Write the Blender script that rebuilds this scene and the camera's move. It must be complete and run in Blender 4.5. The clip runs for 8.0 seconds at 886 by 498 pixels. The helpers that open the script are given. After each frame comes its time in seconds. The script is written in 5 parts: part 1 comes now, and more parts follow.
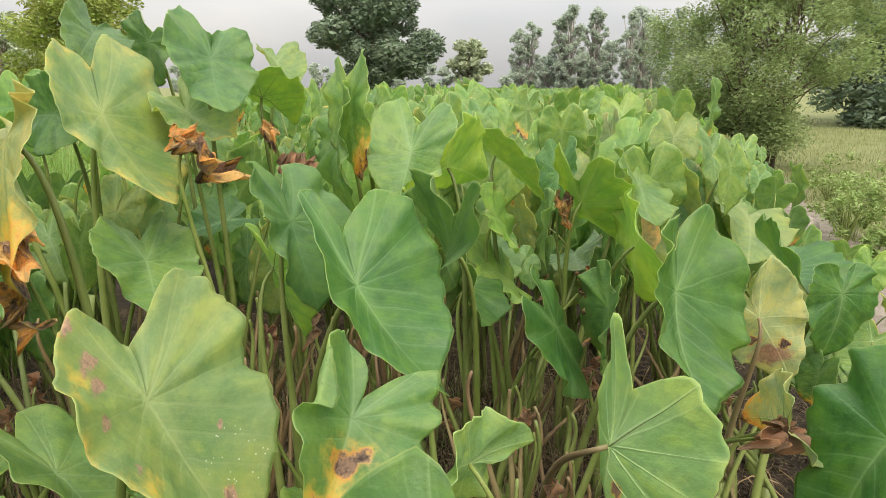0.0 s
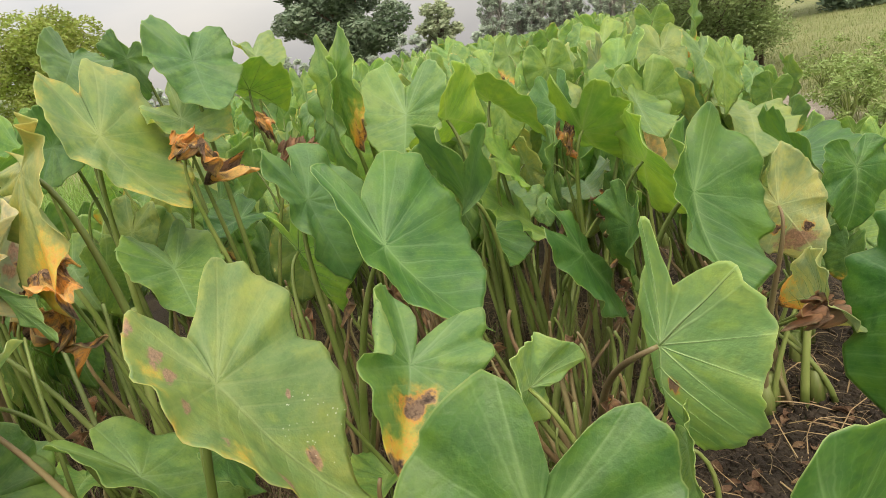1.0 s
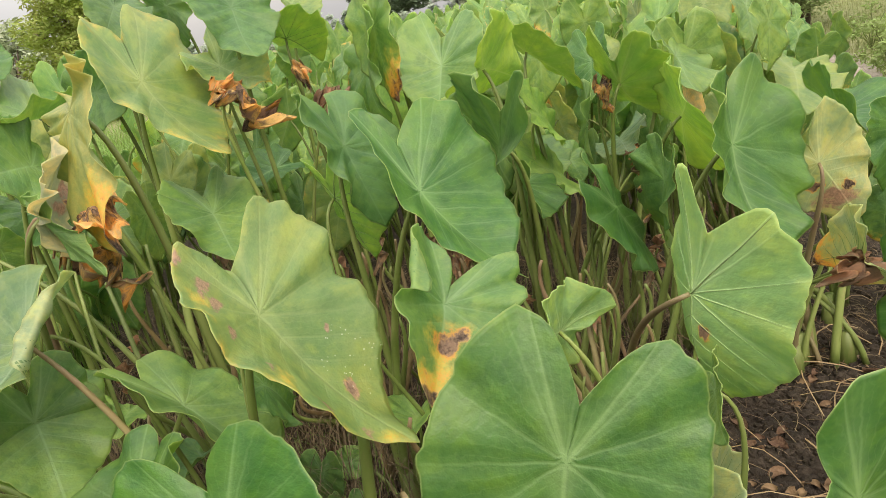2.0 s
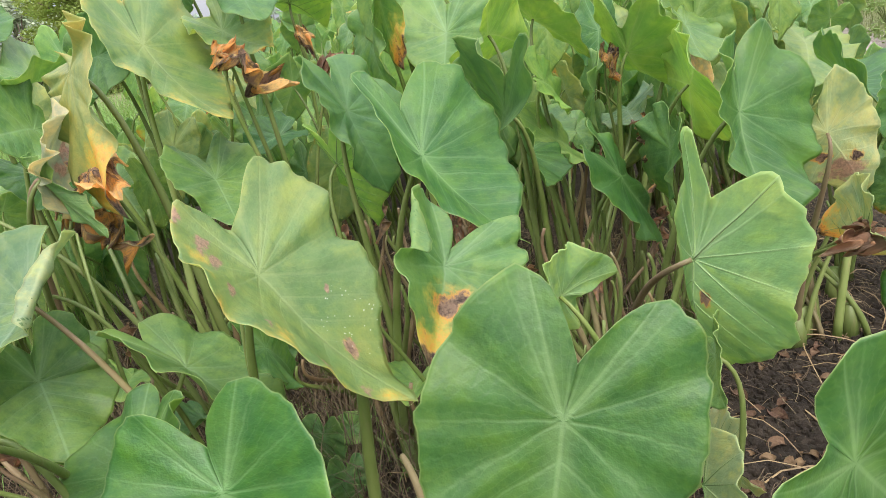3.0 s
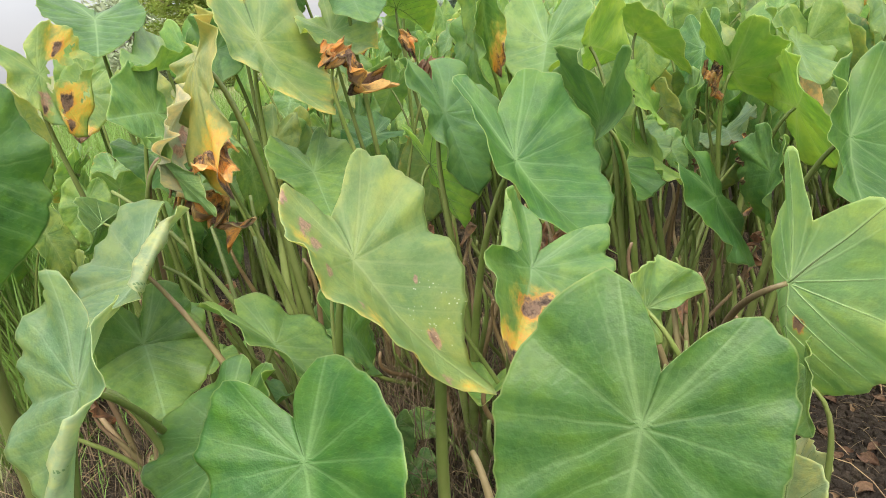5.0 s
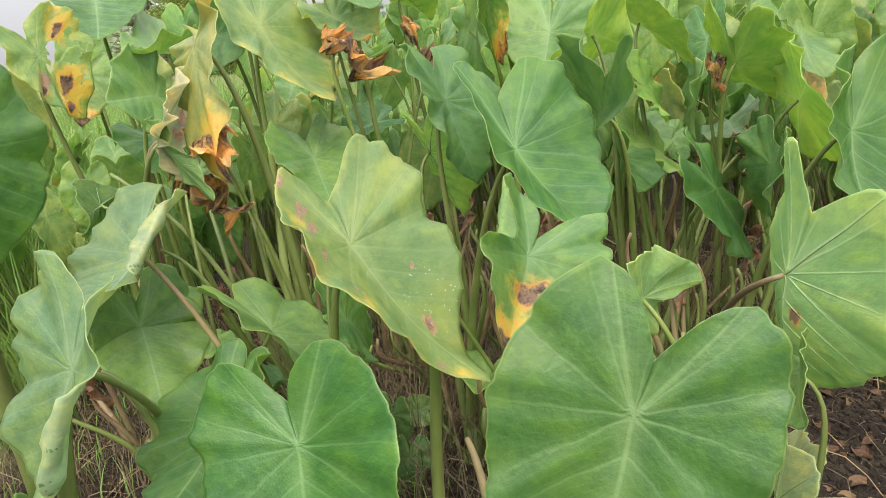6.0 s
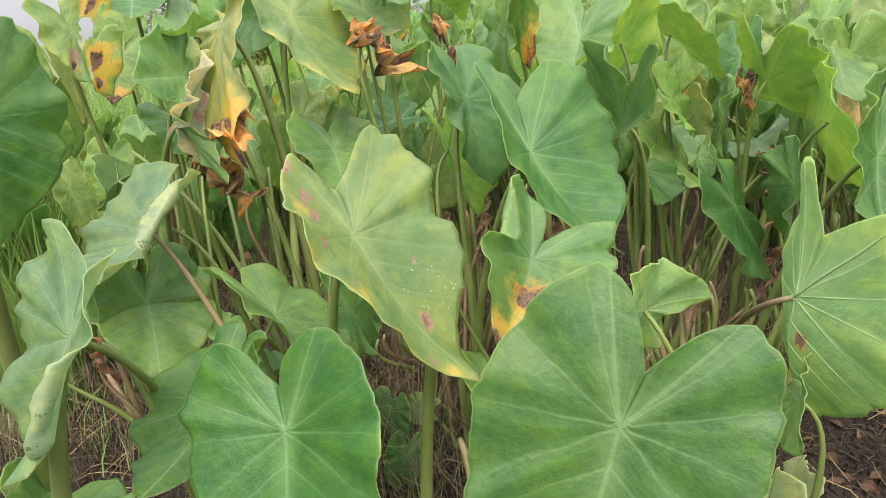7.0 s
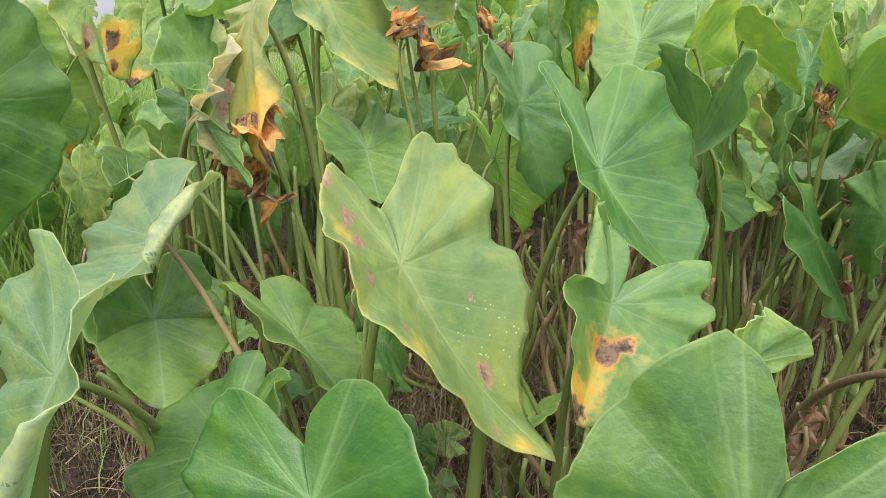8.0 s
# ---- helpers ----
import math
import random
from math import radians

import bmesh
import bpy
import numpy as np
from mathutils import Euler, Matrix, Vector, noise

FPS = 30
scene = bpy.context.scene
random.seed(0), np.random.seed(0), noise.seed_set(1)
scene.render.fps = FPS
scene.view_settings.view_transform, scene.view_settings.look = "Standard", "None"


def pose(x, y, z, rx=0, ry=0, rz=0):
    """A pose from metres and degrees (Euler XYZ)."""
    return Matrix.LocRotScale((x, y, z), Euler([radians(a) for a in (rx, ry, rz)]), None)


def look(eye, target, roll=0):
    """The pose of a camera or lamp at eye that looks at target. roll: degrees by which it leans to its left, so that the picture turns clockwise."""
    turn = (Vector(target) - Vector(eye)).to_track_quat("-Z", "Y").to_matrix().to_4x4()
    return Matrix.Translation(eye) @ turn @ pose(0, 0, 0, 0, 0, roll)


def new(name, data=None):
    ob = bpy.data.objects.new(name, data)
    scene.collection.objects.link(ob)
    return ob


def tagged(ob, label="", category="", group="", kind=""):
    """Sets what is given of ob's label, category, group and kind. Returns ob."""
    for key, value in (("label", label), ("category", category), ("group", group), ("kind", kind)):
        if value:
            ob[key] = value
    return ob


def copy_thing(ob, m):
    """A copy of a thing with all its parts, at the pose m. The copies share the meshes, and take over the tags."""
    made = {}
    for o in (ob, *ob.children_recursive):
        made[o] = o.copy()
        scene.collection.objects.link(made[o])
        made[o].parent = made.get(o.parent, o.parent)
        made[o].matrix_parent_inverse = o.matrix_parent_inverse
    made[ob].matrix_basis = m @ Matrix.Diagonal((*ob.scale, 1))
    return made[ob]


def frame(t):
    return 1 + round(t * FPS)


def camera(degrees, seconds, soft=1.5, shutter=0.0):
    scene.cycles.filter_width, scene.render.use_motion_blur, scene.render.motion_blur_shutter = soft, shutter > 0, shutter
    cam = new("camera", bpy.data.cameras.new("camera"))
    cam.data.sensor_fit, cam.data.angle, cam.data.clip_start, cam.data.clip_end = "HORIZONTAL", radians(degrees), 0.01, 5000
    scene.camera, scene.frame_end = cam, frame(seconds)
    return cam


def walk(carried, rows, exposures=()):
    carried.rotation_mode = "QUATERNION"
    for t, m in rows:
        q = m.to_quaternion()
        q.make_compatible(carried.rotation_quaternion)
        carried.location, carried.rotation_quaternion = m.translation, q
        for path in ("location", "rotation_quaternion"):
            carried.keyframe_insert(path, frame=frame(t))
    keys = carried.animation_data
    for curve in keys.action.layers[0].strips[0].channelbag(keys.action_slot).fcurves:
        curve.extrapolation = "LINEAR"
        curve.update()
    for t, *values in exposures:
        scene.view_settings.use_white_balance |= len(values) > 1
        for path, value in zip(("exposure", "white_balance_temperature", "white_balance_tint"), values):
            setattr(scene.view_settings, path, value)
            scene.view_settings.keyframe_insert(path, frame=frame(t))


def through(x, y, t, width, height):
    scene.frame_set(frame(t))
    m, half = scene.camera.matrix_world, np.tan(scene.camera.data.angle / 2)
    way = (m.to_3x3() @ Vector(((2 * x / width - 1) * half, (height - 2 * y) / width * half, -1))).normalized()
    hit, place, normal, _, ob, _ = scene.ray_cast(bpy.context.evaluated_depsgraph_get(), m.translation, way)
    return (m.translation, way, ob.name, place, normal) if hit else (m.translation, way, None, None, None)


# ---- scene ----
cam = camera(67.2, 8.0, soft=0.62)
PATH = [
    (0, (0.118, 0.243, 1.364), (-0.045, 2.179, 0.891), 0.0),
    (0.5, (0.116, 0.236, 1.351), (0.018, 2.181, 0.893), -7.6),
    (1, (0.088, 0.205, 1.331), (-0.11, 2.114, 0.769), -11.6),
    (1.5, (0.072, 0.181, 1.32), (-0.203, 2.061, 0.697), -11.5),
    (3, (0.076, 0.173, 1.287), (-0.247, 2.011, 0.567), -10.9),
    (3.5, (0.057, 0.173, 1.274), (-0.277, 1.996, 0.524), -8.2),
    (4, (0.044, 0.167, 1.27), (-0.35, 1.991, 0.552), -8.1),
    (4.5, (0.049, 0.156, 1.276), (-0.394, 1.987, 0.604), -8.2),
    (5, (0.062, 0.138, 1.281), (-0.484, 1.947, 0.626), -8.5),
    (6.5, (0.077, 0.144, 1.269), (-0.484, 1.935, 0.577), -7.1),
    (7, (0.1, 0.151, 1.261), (-0.52, 1.931, 0.592), -4.4),
    (7.5, (0.085, 0.167, 1.242), (-0.58, 1.909, 0.517), -1.3),
    (8, (-0.027, 0.307, 1.255), (-0.68, 2.071, 0.575), -1.8),
]
EXPOSURES = [(0.0, 0.46, 7500, 11), (0.5, 0.31, 7700, 11), (1.5, 0.40, 7900, 12), (3.0, 0.60, 6600, 14), (3.5, 0.61, 6000, 14), (4.0, 0.61, 6050, 14), (4.5, 0.62, 7000, 12), (5.0, 0.65, 7100, 12), (6.5, 0.65, 6950, 14), (8.0, 0.66, 6850, 16)]
walk(cam, [(t, look(eye, target, roll)) for t, eye, target, roll in PATH], EXPOSURES)

# ---- world and sun ----
SUN_ELEVATION, SUN_ROTATION = radians(54), radians(158)
world = bpy.data.worlds.new("world")
scene.world = world
world.use_nodes = True
wn, wl = world.node_tree.nodes, world.node_tree.links
wn.clear()
w_out = wn.new("ShaderNodeOutputWorld")
w_bg = wn.new("ShaderNodeBackground")
w_sky = wn.new("ShaderNodeTexSky")
w_sky.sky_type = "NISHITA"
w_sky.sun_disc = False
w_sky.sun_elevation, w_sky.sun_rotation = SUN_ELEVATION, SUN_ROTATION
w_sky.dust_density, w_sky.air_density = 2.5, 1.2
w_co = wn.new("ShaderNodeTexCoord")
w_map = wn.new("ShaderNodeMapping")
w_map.inputs["Scale"].default_value = (1.0, 1.0, 2.6)
w_noise = wn.new("ShaderNodeTexNoise")
w_noise.inputs["Scale"].default_value = 2.2
w_noise.inputs["Detail"].default_value = 6.0
w_ramp = wn.new("ShaderNodeValToRGB")
w_ramp.color_ramp.elements[0].position, w_ramp.color_ramp.elements[0].color = 0.32, (5.1, 5.6, 6.6, 1)
w_ramp.color_ramp.elements[1].position, w_ramp.color_ramp.elements[1].color = 0.72, (7.4, 7.6, 8.1, 1)
w_mix = wn.new("ShaderNodeMix")
w_mix.data_type = "RGBA"
w_mix.inputs[0].default_value = 0.82
wl.new(w_co.outputs["Generated"], w_map.inputs["Vector"])
wl.new(w_map.outputs["Vector"], w_noise.inputs["Vector"])
wl.new(w_noise.outputs["Fac"], w_ramp.inputs["Fac"])
wl.new(w_sky.outputs["Color"], w_mix.inputs[6])
wl.new(w_ramp.outputs["Color"], w_mix.inputs[7])
# an overcast sky is brighter overhead than at the horizon
w_sep = wn.new("ShaderNodeSeparateXYZ")
w_up = wn.new("ShaderNodeMapRange")
w_up.inputs[1].default_value, w_up.inputs[2].default_value = 0.0, 1.0
w_up.inputs[3].default_value, w_up.inputs[4].default_value = 0.52, 2.5
w_gain = wn.new("ShaderNodeMix")
w_gain.data_type, w_gain.blend_type = "RGBA", "MULTIPLY"
w_gain.inputs[0].default_value = 1.0
wl.new(w_co.outputs["Generated"], w_sep.inputs[0])
wl.new(w_sep.outputs[2], w_up.inputs[0])
wl.new(w_mix.outputs[2], w_gain.inputs[6])
wl.new(w_up.outputs[0], w_gain.inputs[7])
wl.new(w_gain.outputs[2], w_bg.inputs["Color"])
w_bg.inputs["Strength"].default_value = 0.135
wl.new(w_bg.outputs["Background"], w_out.inputs["Surface"])

sun = new("sun", bpy.data.lights.new("sun", "SUN"))
sun.data.energy, sun.data.angle, sun.data.color = 1.55, radians(34), (1.0, 0.95, 0.86)
sun.matrix_world = look((0, 0, 20), (-20 * math.cos(SUN_ELEVATION) * math.sin(SUN_ROTATION) , -20 * math.cos(SUN_ELEVATION) * math.cos(SUN_ROTATION) , 20 - 20 * math.sin(SUN_ELEVATION)))


# ---- materials ----
def nodes_of(name):
    mat = bpy.data.materials.new(name)
    mat.use_nodes = True
    nt = mat.node_tree
    nt.nodes.clear()
    out = nt.nodes.new("ShaderNodeOutputMaterial")
    return mat, nt, out


class Tree:
    """Short hand for wiring a node tree."""

    def __init__(self, nt):
        self.nt = nt

    def put(self, socket, value):
        if isinstance(value, bpy.types.NodeSocket):
            self.nt.links.new(value, socket)
        else:
            socket.default_value = value

    def math(self, op, a, b=0.0, c=0.0, clamp=False):
        n = self.nt.nodes.new("ShaderNodeMath")
        n.operation, n.use_clamp = op, clamp
        for k, v in enumerate((a, b, c)):
            self.put(n.inputs[k], v)
        return n.outputs[0]

    def mix(self, fac, a, b, blend="MIX"):
        n = self.nt.nodes.new("ShaderNodeMix")
        n.data_type, n.blend_type = "RGBA", blend
        for socket, v in ((n.inputs[0], fac), (n.inputs[6], a), (n.inputs[7], b)):
            self.put(socket, (*v, 1.0) if isinstance(v, tuple) and len(v) == 3 else v)
        return n.outputs[2]

    def noise(self, scale, detail=4.0, vector=None, rough=0.55, out="Fac"):
        n = self.nt.nodes.new("ShaderNodeTexNoise")
        n.inputs["Scale"].default_value, n.inputs["Detail"].default_value = scale, detail
        n.inputs["Roughness"].default_value = rough
        if vector:
            self.nt.links.new(vector, n.inputs["Vector"])
        return n.outputs[out]

    def ramp(self, fac, lo, hi):
        n = self.nt.nodes.new("ShaderNodeMapRange")
        n.interpolation_type = "SMOOTHSTEP"
        self.put(n.inputs[0], fac)
        n.inputs[1].default_value, n.inputs[2].default_value = lo, hi
        return n.outputs[0]

    def attr(self, name):
        n = self.nt.nodes.new("ShaderNodeAttribute")
        n.attribute_type, n.attribute_name = "GEOMETRY", name
        return n

    def coords(self, out="Object"):
        return self.nt.nodes.new("ShaderNodeTexCoord").outputs[out]

    def place(self):
        return self.nt.nodes.new("ShaderNodeNewGeometry").outputs["Position"]

    def random(self):
        return self.nt.nodes.new("ShaderNodeObjectInfo").outputs["Random"]

    def island(self):
        return self.nt.nodes.new("ShaderNodeNewGeometry").outputs["Random Per Island"]

    def bump(self, height, distance, strength=1.0):
        n = self.nt.nodes.new("ShaderNodeBump")
        n.inputs["Strength"].default_value, n.inputs["Distance"].default_value = strength, distance
        self.nt.links.new(height, n.inputs["Height"])
        return n.outputs["Normal"]

    def hsv(self, color, h, s, v):
        n = self.nt.nodes.new("ShaderNodeHueSaturation")
        for key, val in (("Hue", h), ("Saturation", s), ("Value", v), ("Color", color)):
            self.put(n.inputs[key], val)
        return n.outputs[0]

    def surface(self, out, color, rough, normal=None, spec=0.5, through=0.0, glow=None, sheen=0.0):
        p = self.nt.nodes.new("ShaderNodeBsdfPrincipled")
        self.put(p.inputs["Base Color"], color if not isinstance(color, tuple) else (*color, 1.0))
        self.put(p.inputs["Roughness"], rough)
        self.put(p.inputs["Specular IOR Level"], spec)
        if normal:
            self.nt.links.new(normal, p.inputs["Normal"])
        if through <= 0:
            self.nt.links.new(p.outputs[0], out.inputs["Surface"])
            return
        tr = self.nt.nodes.new("ShaderNodeBsdfTranslucent")
        self.put(tr.inputs["Color"], glow if glow is not None else color)
        if normal:
            self.nt.links.new(normal, tr.inputs["Normal"])
        m = self.nt.nodes.new("ShaderNodeMixShader")
        m.inputs[0].default_value = through
        self.nt.links.new(p.outputs[0], m.inputs[1])
        self.nt.links.new(tr.outputs[0], m.inputs[2])
        self.nt.links.new(m.outputs[0], out.inputs["Surface"])


def taro_material(name, base, second, vein, rough, under=False):
    """Taro blade: radiating veins, mottled lamina, yellowing and dead tissue where the blade carries them."""
    mat, nt, out = nodes_of(name)
    g = Tree(nt)
    co = g.attr("flat").outputs["Vector"]
    rnd = g.random()
    shift = nt.nodes.new("ShaderNodeVectorMath")
    shift.operation = "MULTIPLY_ADD"
    nt.links.new(rnd, shift.inputs[0])
    shift.inputs[1].default_value = (37.0, 19.0, 53.0)
    nt.links.new(co, shift.inputs[2])
    pos = shift.outputs[0]
    veins = g.attr("veins")
    sep = nt.nodes.new("ShaderNodeSeparateXYZ")
    nt.links.new(veins.outputs["Vector"], sep.inputs[0])
    phase, spread, rib = sep.outputs
    sick = nt.nodes.new("ShaderNodeSeparateXYZ")
    nt.links.new(g.attr("sick").outputs["Vector"], sick.inputs[0])
    yel, brn, rim = sick.outputs
    tan = g.attr("scar").outputs["Fac"]
    wob = g.math("MULTIPLY_ADD", g.noise(9.0, 3.0, pos), 0.05 if under else 0.2, phase)
    near = g.math("ABSOLUTE", g.math("SUBTRACT", g.math("FRACT", g.math("ADD", wob, 0.475 if under else 0.4)), 0.5))
    dist = g.math("MULTIPLY", near, spread)
    side = g.math("SUBTRACT", 1.0, g.ramp(dist, 0.001, 0.011), clamp=True)
    side = g.math("MULTIPLY", side, g.math("MULTIPLY_ADD", rim, -0.75, 1.0))
    main = g.math("SUBTRACT", 1.0, g.ramp(rib, 0.003, 0.018), clamp=True)
    halo = g.math("SUBTRACT", 1.0, g.ramp(rib, 0.0, 0.12), clamp=True)
    lines = g.math("MAXIMUM", g.math("MULTIPLY", side, 0.8), main)
    twig = g.math("ABSOLUTE", g.math("SUBTRACT", g.math("FRACT", g.math("MULTIPLY_ADD", wob, 4.0, g.math("MULTIPLY", g.noise(14.0, 2.0, pos), 1.4))), 0.5))
    twigs = g.math("MULTIPLY", g.math("SUBTRACT", 1.0, g.ramp(twig, 0.0, 0.13), clamp=True), g.math("MULTIPLY_ADD", rim, -0.6, 1.0))
    broad = g.noise(4.0, 5.0, pos, 0.6)
    fine = g.noise(34.0, 8.0, pos, 0.74)
    color = g.mix(g.ramp(broad, 0.35, 0.68), base, second)
    blot = g.noise(2.3, 6.0, pos, 0.68)
    color = g.mix(g.math("MULTIPLY", g.ramp(blot, 0.42, 0.66), 0.38 if "blue" in name else 0.6), color, tuple(c * k for c, k in zip(second, (1.9, 1.28, 0.75))))
    margin = g.math("MULTIPLY", g.ramp(rim, 0.55, 1.0), g.ramp(g.noise(5.5, 4.0, pos, 0.65), 0.42, 0.68))
    color = g.mix(g.math("MULTIPLY", margin, 0.65), color, tuple(c * k for c, k in zip(second, (1.9, 1.3, 0.8))))
    cloud = g.math("MULTIPLY", g.ramp(g.noise(7.5, 5.0, pos, 0.62), 0.44, 0.66), g.ramp(g.noise(2.0, 2.0, pos), 0.35, 0.6))
    color = g.mix(g.math("MULTIPLY", cloud, 0.55), color, tuple(c * k for c, k in zip(base, (0.7, 0.78, 0.85))))
    inner = g.math("MULTIPLY", g.ramp(near, 0.12, 0.4), g.ramp(g.noise(6.0, 4.0, pos, 0.6), 0.46, 0.66))
    color = g.mix(g.math("MULTIPLY", inner, 0.42 if "blue" in name else 0.5), color, tuple(c * k for c, k in zip(second, (1.7, 1.3, 0.6))))
    pale = g.math("SUBTRACT", 1.0, g.ramp(near, 0.0, 0.5), clamp=True)
    color = g.mix(g.math("MULTIPLY", pale, 0.06), color, vein)
    color = g.mix(g.math("MULTIPLY", g.ramp(fine, 0.42, 0.66), 0.25), color, tuple(c * 1.12 for c in second))
    color = g.mix(g.math("MULTIPLY", g.math("MULTIPLY", halo, g.math("SUBTRACT", 1.0, rim)), 0.35), color, vein)
    color = g.mix(g.math("MULTIPLY", twigs, 0.12), color, vein)
    color = g.mix(g.math("MULTIPLY", lines, 0.6 if under else 0.36), color, vein)
    hue = g.math("MULTIPLY_ADD", rnd, 0.016, 0.494)
    val = g.math("MULTIPLY_ADD", g.math("FRACT", g.math("MULTIPLY", rnd, 7.31)), 0.2, 0.9)
    color = g.hsv(color, hue, 0.98 if "blue" in name else 0.86, val)
    patch = g.noise(7.0, 5.0, pos, 0.65)
    yfac = g.math("MULTIPLY", g.ramp(yel, 0.02, 0.2), g.ramp(g.math("ADD", yel, g.math("MULTIPLY_ADD", patch, 1.7, -0.85)), 0.2, 0.9))
    ycol = g.mix(g.ramp(fine, 0.35, 0.65), (0.56, 0.40, 0.07), (0.46, 0.44, 0.11))
    color = g.mix(yfac, color, ycol)
    had = g.ramp(brn, 0.02, 0.14)
    worn = g.math("MULTIPLY_ADD", g.noise(13.0, 6.0, pos, 0.7), 1.0, g.math("MULTIPLY_ADD", patch, 1.3, -1.15))
    bfac = g.math("MULTIPLY", had, g.ramp(g.math("ADD", brn, worn), 0.36, 0.72))
    bcol = g.mix(g.ramp(g.noise(6.0, 5.0, pos, 0.7), 0.4, 0.6), (0.055, 0.036, 0.028), (0.26, 0.17, 0.115))
    bcol = g.mix(g.math("MULTIPLY", g.ramp(fine, 0.4, 0.7), 0.5), bcol, (0.36, 0.25, 0.17))
    obr = g.math("MULTIPLY", had, g.ramp(g.math("ADD", brn, worn), 0.12, 0.5))
    color = g.mix(g.math("MULTIPLY", obr, 0.9), color, g.mix(g.ramp(broad, 0.4, 0.6), (0.60, 0.31, 0.05), (0.58, 0.43, 0.15)))
    tfac = g.math("MULTIPLY", g.ramp(tan, 0.02, 0.14), g.ramp(g.math("ADD", tan, worn), 0.3, 0.65))
    color = g.mix(g.math("MULTIPLY", tfac, 0.9), color, g.mix(g.ramp(fine, 0.35, 0.65), (0.46, 0.30, 0.21), (0.27, 0.17, 0.13)))
    color = g.mix(bfac, color, bcol)
    # white specks of dried spray
    cells = nt.nodes.new("ShaderNodeTexVoronoi")
    cells.inputs["Scale"].default_value = 34.0
    nt.links.new(pos, cells.inputs["Vector"])
    speck = g.math("SUBTRACT", 1.0, g.ramp(cells.outputs["Distance"], 0.10, 0.17), clamp=True)
    speck = g.math("MULTIPLY", speck, g.ramp(g.math("MULTIPLY_ADD", g.noise(21.0, 2.0, pos), 0.6, g.attr("dust").outputs["Fac"]), 0.55, 0.7))
    color = g.mix(g.math("MULTIPLY", speck, 0.8), color, (0.62, 0.64, 0.55))
    color = g.mix(g.math("MULTIPLY", g.ramp(rim, 0.984, 0.995), 0.28), color, (0.46, 0.50, 0.22))
    quilt = g.math("MULTIPLY", g.math("POWER", g.math("SINE", g.math("MULTIPLY", near, 3.1416)), 2.0), g.math("MULTIPLY", spread, 0.10))
    rel = g.math("ADD", g.math("MULTIPLY", lines, 0.03 if under else -0.012), quilt)
    rel = g.math("ADD", rel, g.math("MULTIPLY", broad, 0.16))
    rel = g.math("ADD", rel, g.math("MULTIPLY", fine, 0.003))
    normal = g.bump(rel, 0.1, 0.4)
    r = g.math("MULTIPLY_ADD", fine, 0.16, rough - 0.11)
    r = g.math("MULTIPLY_ADD", bfac, 0.3, r)
    g.surface(out, color, r, normal, 0.5, 0.40, g.hsv(color, 0.488, 0.9, 2.4))
    return mat


STYLES = {
    "blue": ((0.036, 0.130, 0.028), (0.064, 0.180, 0.036), (0.28, 0.42, 0.19), 0.44),
    "waxy": ((0.090, 0.215, 0.078), (0.135, 0.265, 0.095), (0.33, 0.45, 0.26), 0.42),
    "green": ((0.080, 0.215, 0.036), (0.125, 0.280, 0.050), (0.30, 0.45, 0.20), 0.44),
    "dark": ((0.058, 0.175, 0.032), (0.090, 0.230, 0.042), (0.17, 0.31, 0.12), 0.46),
    "lime": ((0.092, 0.225, 0.030), (0.150, 0.290, 0.045), (0.30, 0.42, 0.14), 0.5),
    "yellowish": ((0.112, 0.240, 0.052), (0.175, 0.295, 0.070), (0.36, 0.44, 0.16), 0.46),
    "bright": ((0.110, 0.260, 0.028), (0.160, 0.310, 0.038), (0.30, 0.40, 0.12), 0.5),
    "ashen": ((0.27, 0.34, 0.20), (0.40, 0.42, 0.28), (0.42, 0.44, 0.30), 0.6),
    "sallow": ((0.170, 0.270, 0.070), (0.270, 0.330, 0.090), (0.36, 0.40, 0.16), 0.5),
    "cream": ((0.42, 0.38, 0.17), (0.52, 0.46, 0.24), (0.52, 0.48, 0.26), 0.5),
    "yellow": ((0.240, 0.330, 0.070), (0.360, 0.400, 0.090), (0.48, 0.48, 0.18), 0.5),
    "orange": ((0.36, 0.24, 0.08), (0.50, 0.37, 0.13), (0.36, 0.22, 0.08), 0.7),
    "dead": ((0.13, 0.075, 0.04), (0.24, 0.15, 0.08), (0.20, 0.12, 0.06), 0.8),
    "pale": ((0.185, 0.300, 0.110), (0.255, 0.355, 0.145), (0.44, 0.50, 0.26), 0.52),
}
